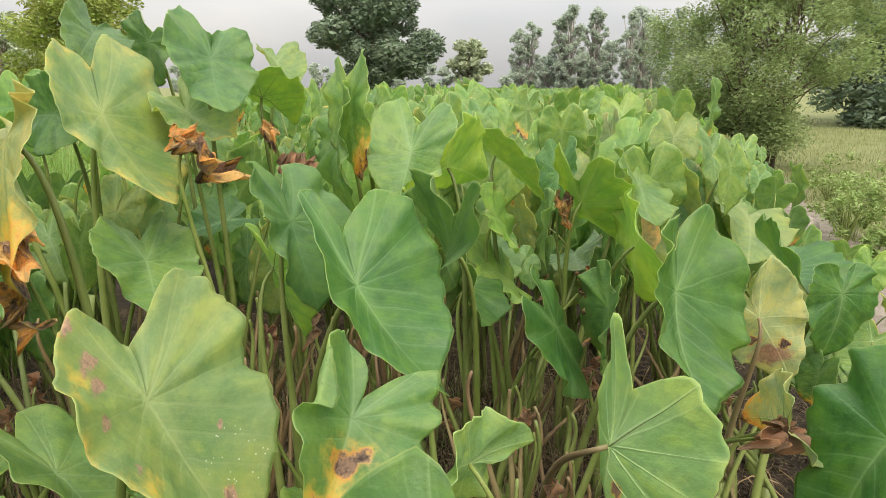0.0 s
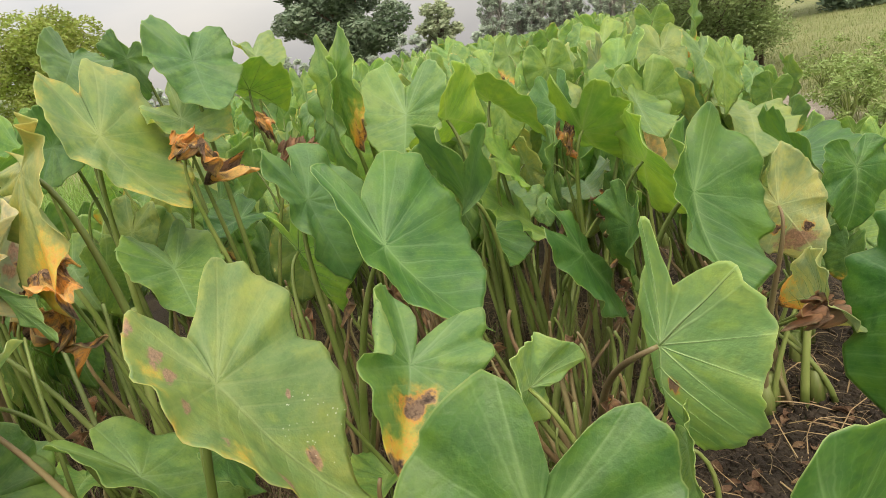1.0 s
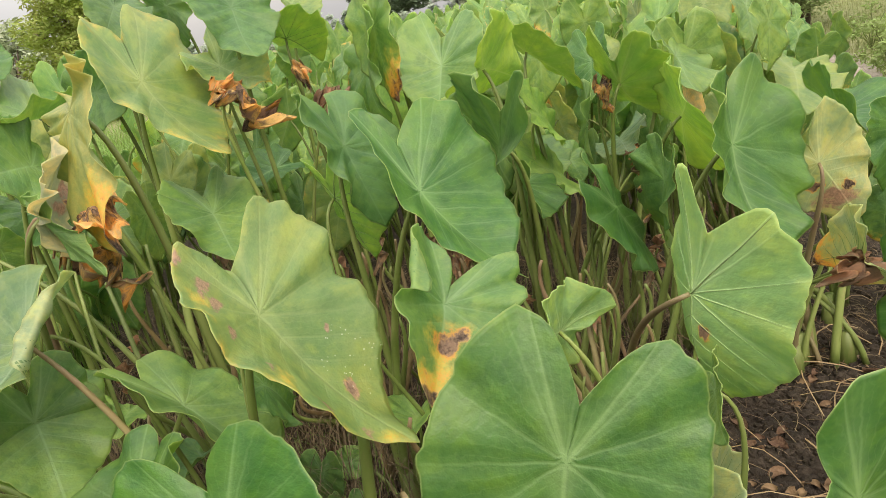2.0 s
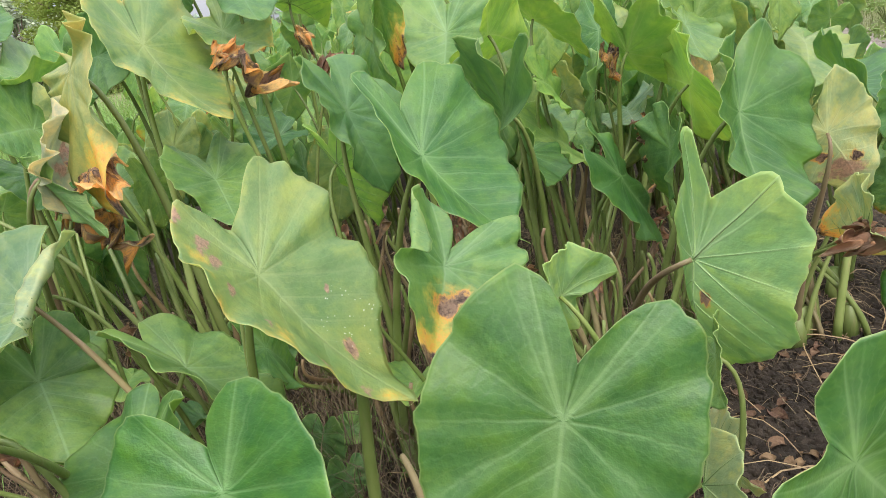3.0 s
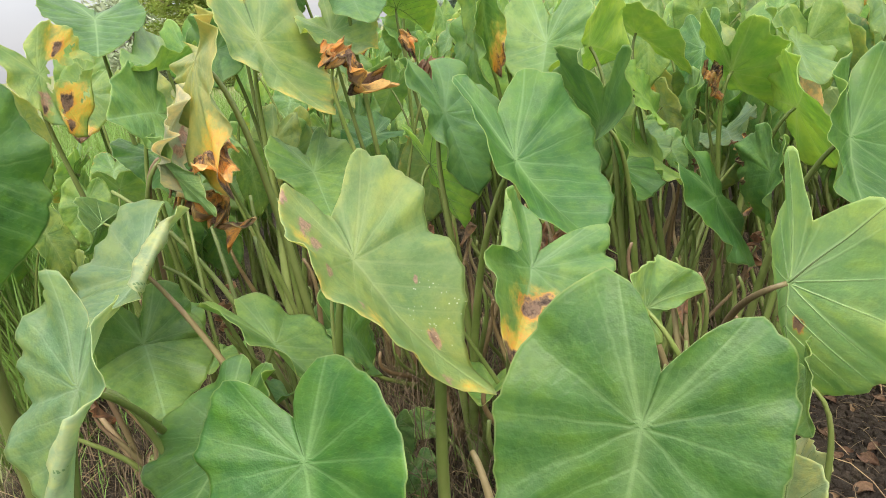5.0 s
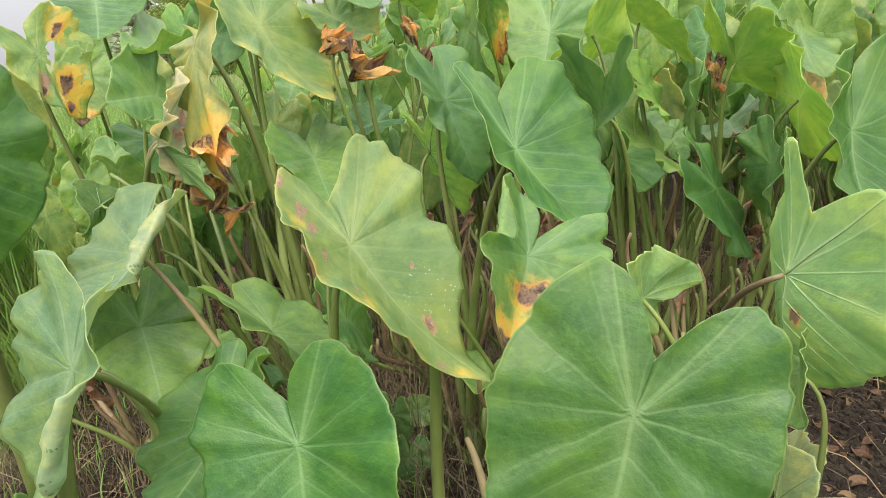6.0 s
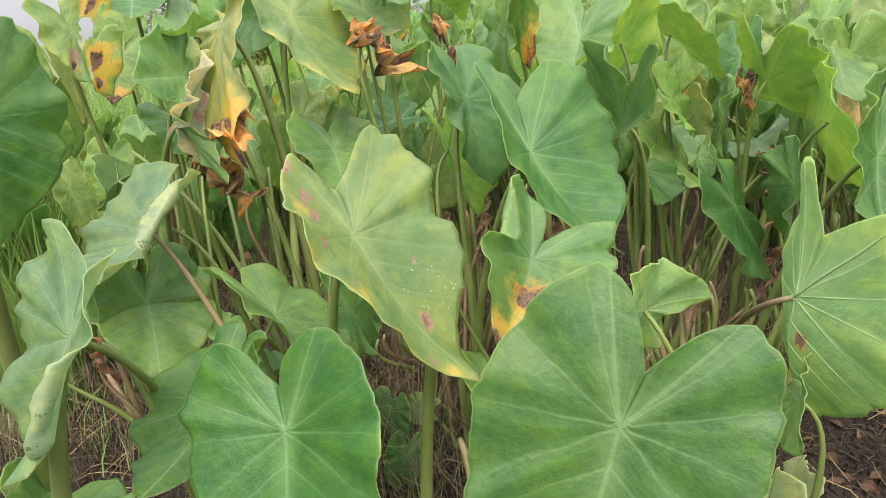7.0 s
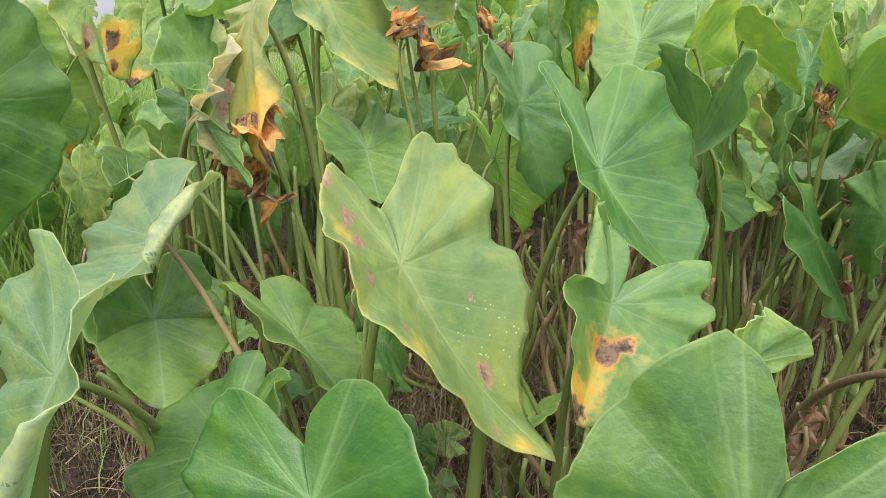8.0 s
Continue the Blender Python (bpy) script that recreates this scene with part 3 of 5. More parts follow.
def leaf(plant, place, turn, length, width=1.0, back=1.0, style="green", burn="", thick=1.0, red=False, veins=False, **shape):
    """A blade at its place in the field with the stalk that carries it; the stalk runs to the plant's foot."""
    global LEAF_COUNT
    LEAF_COUNT += 1
    m = pose(*place, *turn)
    ob = new("leaf_blade", blade_mesh("leaf_blade", style, length=length, width=width, back=back, seed=LEAF_COUNT, burn=burn, rays=96, rings=20, **shape))
    ob.parent = plant
    local = Matrix.Translation(-plant.matrix_world.translation) @ m
    ob.matrix_basis = local
    if style in ("orange", "dead"):
        tagged(ob, "shrivelled orange and brown dying leaf" if style == "orange" else "crumpled dry brown dead leaf")
    elif style in ("ashen", "sallow", "cream"):
        tagged(ob, {"ashen": "pale grey-green leaf with brown stains", "sallow": "yellow-green leaf dying to a burnt orange tip", "cream": "closed cream flower sheath"}[style])
    elif any(m[0] == "tear" for m in shape.get("marks", ())):
        tagged(ob, "torn yellow-green leaf with burnt brown holes")
    elif shape.get("marks"):
        tagged(ob, "green taro leaf with brown dead spots")
    elif burn or style in ("yellow", "pale"):
        tagged(ob, {"": "pale " if style == "pale" else "yellowing ", "tip": "leaf blade with a burnt orange tip "}.get(burn, "blotched yellow-brown ") + ("taro leaf" if burn != "tip" else "and brown edge"))
    if veins:
        verts, faces, slots, values = blade_data(length=length, width=width, back=back, seed=LEAF_COUNT, burn=burn, rays=96, rings=20, **shape)
        for v, f in raised_veins(values, verts, 96, 20):
            mesh_object("vein", v, f, RIB, ob)
    rnd = random.Random(LEAF_COUNT)
    foot = (rnd.uniform(-0.03, 0.03), rnd.uniform(-0.03, 0.03), 0.0)
    stalk(plant, local.translation, local.to_3x3() @ Vector((0, 0, 1)), foot, thick=thick * min(1.25, 0.55 + length * 2.2), mat=STALK_RED if red else STALK)
    return ob


def withered_plant(x, y, seed, stalks=5):
    """A spent plant: bare leaning stalks, one or two still holding a dead leaf."""
    rnd = random.Random(seed)
    plant = taro_plant(x, y, "spent taro plant of bare leaning stalks and dead leaves")
    for k in range(stalks):
        a, h = rnd.uniform(0, 6.28), rnd.uniform(0.3, 0.72)
        lean = rnd.uniform(0.04, 0.22)
        at = Vector((math.cos(a) * lean, math.sin(a) * lean, h))
        nod = Vector((-math.cos(a) * 0.6, -math.sin(a) * 0.6, 0.8)).normalized()
        stalk(plant, at, nod, (rnd.uniform(-0.05, 0.05), rnd.uniform(-0.05, 0.05), 0), thick=rnd.uniform(0.7, 1.25), mat=rnd.choice((STALK, STALK, STALK_RED, STALK_DRY)), sides=7)
        if k < 1 and rnd.random() < 0.5:
            ob = new("dead_blade", blade_mesh("dead_blade", "dead", length=rnd.uniform(0.07, 0.12), width=0.4, back=0.8, seed=seed * 7 + k, rays=36, rings=8, fold=0.9, ripple=0.16, droop=0.5))
            ob.parent = plant
            ob.matrix_basis = Matrix.Translation(at) @ pose(0, 0, 0, 0, 0, math.degrees(a) - 90) @ pose(0, 0, 0, -80, rnd.uniform(-30, 30), 0)
            tagged(ob, "crumpled brown dead leaf")


# ---- ground ----
def near_spaced(lo, hi, fine_lo, fine_hi, step, grow=1.25):
    """Rising numbers, close together between fine_lo and fine_hi and ever wider outside."""
    out = list(np.arange(fine_lo, fine_hi + step / 2, step))
    d = step
    while out[0] > lo:
        d *= grow
        out.insert(0, max(lo, out[0] - d))
    d = step
    while out[-1] < hi:
        d *= grow
        out.append(min(hi, out[-1] + d))
    return out


def rise(x, y):
    """Height of the ground: clods near, a low bank beside the field on its grassy side."""
    h = 0.03 * noise.noise(Vector((x * 2.1, y * 2.1, 0.3))) + 0.018 * noise.noise(Vector((x * 7.0, y * 7.0, 4.0)))
    side = x - (0.95 + 0.23 * y)
    h += 0.10 * min(1.0, max(0.0, side / 0.4)) * (1 if y > 1 else 0.5)
    return h


xs = near_spaced(-300, 300, -2.4, 2.4, 0.06)
ys = near_spaced(-60, 900, 0.0, 4.2, 0.06)
gverts = [(x, y, rise(x, y)) for y in ys for x in xs]
nx = len(xs)
gfaces = [(j * nx + i, j * nx + i + 1, (j + 1) * nx + i + 1, (j + 1) * nx + i) for j in range(len(ys) - 1) for i in range(nx - 1)]
tagged(mesh_object("ground", gverts, gfaces, GROUND), "dark moist field soil giving way to dry grassy land", "ground", kind="structure")




# ---- the taro plants beside the camera ----
clump = taro_plant(-0.40, 1.72, "tall taro plant with large waxy blue-green leaves")
leaf(clump, (-0.168, 1.540, 0.967), (-60.2, -2.0, -115.2), 0.272, 0.99, 1.21, "blue", droop=-0.44, fold=0.46, skew=0.26, uneven=-0.18, lop=0.10, notch=1.18, ripple=0.03)
leaf(clump, (-0.368, 1.761, 1.055), (-63.5, -11.5, -114.5), 0.222, 1.10, 1.10, "dark", droop=0.10, fold=0.35, skew=-0.14, uneven=-0.06, lop=-0.06, notch=1.17)
leaf(clump, (-0.468, 1.894, 0.897), (-76.9, -12.0, -46.9), 0.217, 1.11, 0.94, "bright", droop=-0.10, fold=0.44, skew=-0.22, uneven=0.04, lop=-0.07, notch=1.00, veins=True)
leaf(clump, (-0.569, 1.746, 0.149), (-26.4, -55.1, 88.9), 0.085, 0.91, 1.47, "green", droop=0.22, fold=0.22, skew=0.01)
leaf(clump, (-0.302, 1.595, 0.378), (6.8, 6.7, 177.7), 0.124, 1.07, 1.35, "lime", droop=-0.02, fold=0.70, skew=-0.17)
clump = taro_plant(-0.50, 1.05, "tall taro plant with yellowing blotched leaves and burnt edges")
leaf(clump, (-0.367, 1.060, 0.935), (-51.6, -6.7, -100.4), 0.283, 1.02, 0.89, "yellowish", droop=-0.19, fold=0.47, skew=0.42, uneven=0.02, lop=-0.01, notch=1.30, burn="edge,speck", ripple=0.025, marks=(("tan", -0.26, 0.29, 0.035), ("brown", -0.12, 0.63, 0.05), ("tan", -0.12, 0.63, 0.08), ("tan", 0.38, -0.53, 0.06), ("tan", 0.32, -0.32, 0.09), ("tan", 0.32, -0.17, 0.07), ("tan", 0.40, 0.04, 0.06), ("tan", 0.42, 0.28, 0.05), ("tan", 0.30, 0.60, 0.08), ("tan", 0.16, 0.82, 0.06), ("yellow", 0.46, -0.2, 0.12), ("yellow", 0.42, 0.35, 0.12), ("yellow", 0.1, 0.94, 0.09)))
leaf(clump, (-0.409, 0.852, 0.704), (-58.5, 13.1, 177.7), 0.265, 1.06, 0.87, "blue", droop=0.02, fold=0.32, skew=-0.25, uneven=-0.15, lop=-0.03, notch=1.10, ripple=0.02)
leaf(clump, (-0.624, 0.970, 0.663), (-37.4, 15.9, 174.8), 0.185, 1.07, 1.13, "blue", droop=-0.23, fold=0.42, skew=0.34, uneven=-0.01, lop=0.19, notch=0.99)
leaf(clump, (-0.528, 1.317, 0.671), (-66.0, 33.5, -68.9), 0.156, 1.04, 1.16, "green", droop=0.26, fold=0.36, skew=-0.07, uneven=-0.04, lop=-0.07, notch=1.04)
clump = taro_plant(0.28, 1.01, "tall taro plant with large waxy blue-green leaves")
leaf(clump, (0.062, 0.851, 0.778), (-67.8, -11.9, 178.4), 0.300, 0.92, 0.95, "blue", droop=0.01, fold=0.13, skew=0.16, uneven=0.05, lop=0.07, notch=0.96, ripple=0.02)
leaf(clump, (0.415, 0.892, 0.648), (-74.0, 34.1, -138.4), 0.293, 1.07, 0.73, "blue", droop=0.02, fold=0.40, skew=-0.08, roll=(1, 0.42, 0.05, -0.9, 0.6), red=True)
leaf(clump, (0.246, 0.963, 0.565), (-90.6, -45.9, -99.7), 0.133, 1.24, 0.99, "pale", droop=0.12, fold=0.55, skew=0.02, uneven=0.01, lop=-0.02, notch=0.99, veins=True)
leaf(clump, (0.303, 1.118, 0.680), (-43.6, 65.9, 127.4), 0.098, 1.05, 1.07, "green", droop=0.09, fold=0.29, skew=0.03, uneven=-0.00, lop=0.01, notch=1.01)
clump = taro_plant(0.26, 1.93, "tall taro plant with yellowing blotched leaves and burnt edges")
leaf(clump, (0.309, 1.258, 0.785), (-97.8, -2.3, -72.3), 0.237, 1.12, 1.27, "lime", droop=-0.43, fold=0.46, skew=-0.29, uneven=0.10, lop=-0.15, notch=1.37, cut=0.8, marks=(("black", 0.11, 0.25, 0.034), ("black", 0.10, 0.29, 0.03)), red=True, ripple=0.02, veins=True)
leaf(clump, (0.521, 1.722, 0.915), (-78.2, -22.9, -139.7), 0.263, 1.07, 1.12, "blue", droop=-0.50, fold=0.46, skew=-0.09, uneven=-0.09, lop=-0.21, notch=1.20)
clump = taro_plant(-1.09, 2.07, "tall taro plant with yellowing blotched leaves and burnt edges")
leaf(clump, (-0.890, 2.021, 0.877), (-36.5, -15.8, -130.3), 0.211, 1.21, 1.31, "green", droop=0.00, fold=0.37, skew=0.10, uneven=0.07, lop=-0.17, notch=1.32)
leaf(clump, (-1.049, 2.150, 1.286), (-57.6, -10.0, -106.0), 0.375, 0.92, 1.26, "yellowish", droop=-0.34, fold=0.17, skew=0.24, uneven=-0.16, lop=-0.11, notch=1.36, burn="pale", ripple=0.03)
leaf(clump, (-0.873, 2.000, 0.331), (-87.2, -2.6, 166.1), 0.169, 1.13, 1.32, "dark", droop=0.32, fold=0.24, skew=-0.06)
leaf(clump, (-1.252, 1.941, 1.243), (-1.7, -4.2, -176.8), 0.237, 0.73, 1.71, "green", droop=-0.03, fold=0.85, skew=-0.50)
clump = taro_plant(-1.03, 2.79, "tall taro plant with large waxy blue-green leaves")
leaf(clump, (-0.914, 2.661, 0.870), (-9.3, -21.5, 137.7), 0.171, 1.09, 1.06, "blue", droop=0.11, fold=0.32, skew=-0.01, uneven=0.04, lop=0.00, notch=1.00)
leaf(clump, (-1.178, 2.706, 1.523), (-92.3, -26.3, 148.5), 0.196, 1.26, 0.76, "dark", droop=0.33, fold=0.07, skew=0.09)
clump = taro_plant(-0.91, 1.21, "tall taro plant with broad mid-green leaves")
leaf(clump, (-0.931, 1.181, 0.725), (-75.1, -7.1, -109.4), 0.179, 1.09, 1.11, "green", droop=0.11, fold=0.30, skew=0.08)
leaf(clump, (-0.708, 0.803, 0.854), (-64.8, -11.1, 147.5), 0.230, 1.05, 0.98, "waxy", droop=-0.12, fold=0.42, skew=-0.30, uneven=-0.2, lop=-0.07, notch=1.40, roll=(-1, 0.60, 0.05, -0.45, 0.9))
leaf(clump, (-0.935, 1.187, 0.726), (-39.8, -18.2, -123.6), 0.191, 1.12, 1.17, "green", droop=-0.01, fold=0.20, skew=0.02, uneven=-0.03, lop=-0.08, notch=1.01)
leaf(clump, (-0.698, 1.292, 0.658), (-39.3, -23.0, -84.3), 0.264, 1.08, 1.03, "green", droop=0.01, fold=0.33, skew=-0.00, uneven=-0.01, lop=-0.02, notch=1.03)
clump = taro_plant(-0.83, 2.47, "tall taro plant with yellowing blotched leaves and burnt edges")
leaf(clump, (-0.887, 2.360, 1.284), (-36.4, 18.1, -109.6), 0.211, 1.08, 1.03, "yellowish", droop=-0.23, fold=0.46, skew=0.39, notch=0.95, burn="pale")
leaf(clump, (-0.795, 2.356, 1.450), (-55.1, -11.7, -136.5), 0.245, 0.96, 1.16, "dark", droop=-0.20, fold=0.32, skew=0.07, uneven=0.07, lop=0.12, notch=1.03)
leaf(clump, (-0.580, 2.418, 1.096), (-30.6, -26.4, -110.2), 0.130, 0.50, 0.71, "dead", droop=-0.01, fold=0.50, skew=0.40, crumple=0.07)
clump = taro_plant(-0.31, 2.67, "tall taro plant with yellowing blotched leaves and burnt edges")
leaf(clump, (-0.192, 2.595, 1.141), (-49.8, -0.6, 170.4), 0.237, 1.13, 1.47, "green", droop=-0.14, fold=0.51, skew=-0.06, uneven=-0.07, lop=0.05, notch=1.28)
leaf(clump, (-0.383, 2.485, 1.313), (-78.5, 15.8, 135.9), 0.267, 0.81, 1.08, "lime", droop=0.17, fold=0.20, skew=-0.11, uneven=-0.12, lop=0.05, notch=0.99, burn="tip")
leaf(clump, (-0.433, 2.506, 1.192), (-76.9, 14.1, 120.5), 0.264, 1.01, 1.05, "green", droop=0.37, fold=0.25, skew=0.02, uneven=-0.06, lop=0.00, notch=1.00)
clump = taro_plant(0.07, 2.05, "tall taro plant with large waxy blue-green leaves")
leaf(clump, (-0.027, 2.109, 1.144), (173.5, -134.2, 168.4), 0.216, 1.11, 1.01, "bright", droop=0.25, fold=0.34, skew=-0.09, uneven=0.07, lop=-0.00, notch=0.95)
leaf(clump, (-0.003, 1.833, 0.974), (-80.3, -62.6, 97.4), 0.228, 1.00, 1.33, "dark", droop=0.40, fold=0.63, skew=-0.46, uneven=0.15, lop=-0.38, notch=1.41)
leaf(clump, (0.287, 1.980, 0.725), (-63.4, 15.4, -94.8), 0.260, 1.08, 1.16, "blue", droop=0.06, fold=-0.08, skew=-0.05, uneven=0.02, lop=0.09, notch=0.89)
leaf(clump, (0.038, 2.076, 0.811), (-36.1, -46.9, -136.7), 0.191, 1.00, 0.77, "blue", droop=-0.01, fold=0.63, skew=0.27)
clump = taro_plant(-1.31, 1.69, "tall taro plant with yellowing blotched leaves and burnt edges")
leaf(clump, (-0.946, 1.428, 1.070), (107.7, 51.4, 124.5), 0.259, 0.70, 0.35, "ashen", droop=-0.22, fold=0.39, skew=-0.03, uneven=0.06, notch=0.91, red=True, ripple=0.06, marks=(("tan", 0.22, 0.2, 0.12), ("tan", 0.24, 0.4, 0.14), ("tan", 0.1, 0.55, 0.12), ("brown", 0.28, 0.3, 0.05)))
leaf(clump, (-0.948, 1.419, 1.066), (-74.3, -50.8, -48.2), 0.218, 0.38, 0.45, "dark", droop=-0.06, fold=0.30, skew=0.08)
leaf(clump, (-1.180, 1.738, 1.140), (18.6, -69.0, 175.0), 0.209, 1.07, 1.05, "green", droop=0.12, fold=0.26, skew=0.02, uneven=0.02, lop=0.00, notch=1.01)
leaf(clump, (-1.352, 1.568, 1.284), (-75.2, 26.5, -82.8), 0.184, 1.25, 0.89, "yellowish", droop=0.14, fold=0.30, skew=0.18, uneven=-0.11, lop=0.19, notch=0.97, marks=(("yellow", -0.47, -0.34, 0.3), ("yellow", -0.41, 0.0, 0.3), ("brown", -0.36, -0.1, 0.12), ("orange", -0.09, 0.56, 0.3), ("brown", -0.05, 0.5, 0.12), ("brown", 0.1, 0.75, 0.1), ("yellow", -0.09, 0.8, 0.3), ("brown", 0.4, 0.3, 0.1), ("tan", 0.3, 0.25, 0.2), ("tear", 0.16, 0.56, 0.1), ("tear", -0.25, 0.62, 0.1), ("tear", -0.2, 0.16, 0.2), ("tear", -0.44, 0.3, 0.16), ("tear", -0.5, 0.06, 0.07)))
leaf(clump, (-1.223, 1.791, 0.370), (7.6, -10.5, -167.3), 0.149, 1.03, 0.92, "lime", droop=0.08, fold=0.40, skew=-0.16)
clump = taro_plant(-0.56, 1.20, "taro plant with one waxy leaf rolled at its margin")
leaf(clump, (-0.886, 1.185, 0.889), (-40.6, 4.9, 167.8), 0.187, 1.15, 1.40, "waxy", droop=-0.42, fold=0.51, skew=-0.01, uneven=-0.16, lop=0.15, notch=0.97, roll=(-1, 0.56, 0.05, -0.5, 0.62), red=True)
clump = taro_plant(-1.16, 1.52, "small taro plant with one drooping olive leaf")
leaf(clump, (-1.080, 1.330, 0.950), (-6.7, 83.0, -167.1), 0.110, 0.97, 1.40, "dark", droop=0.18, fold=0.68, skew=-0.28, veins=True)
clump = taro_plant(-1.27, 1.09, "tall taro plant with large waxy blue-green leaves")
leaf(clump, (-0.951, 0.947, 1.154), (-82.7, -1.6, -92.9), 0.223, 0.98, 1.15, "blue", droop=0.22, fold=0.27, skew=0.13, thick=2.0)
leaf(clump, (-1.146, 0.995, 0.282), (7.4, -37.8, -138.9), 0.203, 1.09, 1.35, "green", droop=-0.02, fold=0.64, skew=0.07)
clump = taro_plant(-0.20, 1.33, "tall taro plant with yellowing blotched leaves and burnt edges")
leaf(clump, (-0.102, 1.161, 0.869), (-50.8, -38.9, -145.7), 0.194, 1.10, 1.11, "green", droop=-0.09, fold=0.64, skew=0.35, uneven=0.14, roll=(1, 0.52, 0.05, -0.7, 0.4), lop=0.05, notch=0.59, marks=(("brown", -0.07, 0.34, 0.17), ("yellow", 0.0, 0.5, 0.13), ("orange", 0.08, 0.76, 0.2), ("brown", 0.12, 0.95, 0.16), ("tan", -0.07, 0.34, 0.16)))
clump = taro_plant(0.22, 1.29, "tall taro plant with bright lime and dark green leaves")
leaf(clump, (0.076, 1.237, 0.755), (-127.0, 116.7, 15.9), 0.168, 0.94, 1.32, "lime", droop=0.48, fold=0.19, skew=-0.00, uneven=0.07, lop=-0.20, notch=1.05)
leaf(clump, (0.324, 1.250, 0.370), (73.5, -62.1, 118.8), 0.142, 1.03, 0.69, "pale", droop=-0.03, fold=0.77, skew=0.23, veins=True)
clump = taro_plant(0.46, 2.32, "tall taro plant with bright lime and dark green leaves")
leaf(clump, (0.427, 2.037, 0.763), (-77.7, -8.3, 95.6), 0.209, 1.15, 0.94, "dark", droop=0.32, fold=0.32, skew=-0.08, uneven=0.05, lop=-0.06, notch=0.97)
clump = taro_plant(0.38, 2.56, "tall taro plant with yellowing blotched leaves and burnt edges")
leaf(clump, (0.394, 2.464, 0.990), (-59.5, -1.3, -57.4), 0.270, 0.92, 1.24, "bright", droop=-0.50, fold=0.33, skew=-0.41, uneven=0.17, lop=-0.14, notch=1.03)
leaf(clump, (0.531, 2.243, 0.895), (-120.2, -125.0, -53.1), 0.253, 1.18, 1.09, "bright", droop=0.21, fold=0.23, skew=-0.05, uneven=-0.09, lop=-0.04, notch=1.01)
leaf(clump, (0.601, 2.590, 1.028), (-31.0, -35.6, -158.1), 0.217, 1.01, 1.32, "green", droop=0.06, fold=0.37, skew=-0.06)
leaf(clump, (0.329, 2.488, 0.972), (-30.4, -11.0, -148.6), 0.103, 0.50, 0.70, "dead", droop=0.32, fold=0.50, skew=0.19, crumple=0.06, burn="crisp")
clump = taro_plant(0.48, 3.26, "tall taro plant with large waxy blue-green leaves")
leaf(clump, (0.376, 3.138, 1.007), (-66.1, 13.0, 137.1), 0.189, 0.98, 1.43, "blue", droop=0.06, fold=0.29, skew=-0.12)
clump = taro_plant(0.16, 2.32, "tall taro plant with yellowing blotched leaves and burnt edges")
leaf(clump, (0.107, 2.480, 1.142), (-36.8, -15.6, -78.7), 0.224, 1.05, 1.04, "bright", droop=0.16, fold=0.27, skew=0.09)
leaf(clump, (0.116, 2.314, 0.957), (-50.8, 40.5, -76.0), 0.173, 1.02, 1.04, "bright", droop=0.18, fold=0.27)
leaf(clump, (0.111, 2.332, 0.782), (-35.7, 32.9, -64.7), 0.218, 1.06, 1.06, "lime", droop=0.14, fold=0.21)
leaf(clump, (0.217, 2.770, 0.697), (-52.8, 4.5, -141.6), 0.110, 1.04, 1.06, "green", droop=0.11, fold=0.24)
leaf(clump, (0.403, 2.663, 0.760), (-3.5, 28.7, 178.5), 0.161, 1.10, 1.07, "waxy", droop=0.02, fold=0.22, skew=0.04, uneven=-0.09)
leaf(clump, (0.384, 2.187, 0.777), (-56.7, -17.5, -121.3), 0.155, 0.15, 0.67, "dead", droop=0.32, fold=0.50, skew=0.13, crumple=0.04, burn="crisp")
clump = taro_plant(-1.40, 2.63, "tall taro plant with bright lime and dark green leaves")
leaf(clump, (-1.284, 2.540, 1.541), (-33.5, -37.4, -145.3), 0.201, 0.95, 1.08, "dark", droop=0.16, fold=0.37, skew=-0.09)
clump = taro_plant(-0.63, 2.63, "tall taro plant with yellowing blotched leaves and burnt edges")
leaf(clump, (-0.709, 2.558, 1.329), (-24.6, -8.1, -24.3), 0.195, 1.11, 1.05, "bright", droop=0.06, fold=0.45, skew=-0.15, uneven=0.04, lop=0.03, notch=0.94, veins=True)
leaf(clump, (-0.649, 2.459, 1.214), (-40.9, 21.8, -172.3), 0.078, 0.50, 0.73, "orange", droop=0.32, fold=0.40, skew=-0.00, crumple=0.07, burn="crisp")
clump = taro_plant(-0.91, 3.11, "tall taro plant with yellowing blotched leaves and burnt edges")
leaf(clump, (-0.801, 3.019, 1.458), (-34.0, -7.2, -131.8), 0.189, 0.93, 1.11, "yellowish", droop=-0.02, fold=0.63, skew=0.32)
clump = taro_plant(0.82, 2.19, "tall taro plant with yellowing blotched leaves and burnt edges")
leaf(clump, (0.841, 2.057, 0.742), (-70.9, -33.4, -9.4), 0.222, 0.98, 1.14, "pale", droop=0.14, fold=0.30, skew=-0.11, uneven=-0.02, lop=0.05, notch=1.04, red=True, marks=(("black", -0.2, 0.3, 0.09), ("black", 0.12, 0.5, 0.08), ("black", -0.35, 0.0, 0.1), ("tan", -0.1, 0.6, 0.25)))
clump = taro_plant(1.09, 3.13, "tall taro plant with yellowing blotched leaves and burnt edges")
leaf(clump, (1.129, 2.998, 0.847), (-22.7, -25.3, -179.6), 0.290, 0.99, 0.83, "yellowish", droop=0.15, fold=0.29, skew=0.11)
clump = taro_plant(0.76, 2.26, "tall taro plant with yellowing blotched leaves and burnt edges")
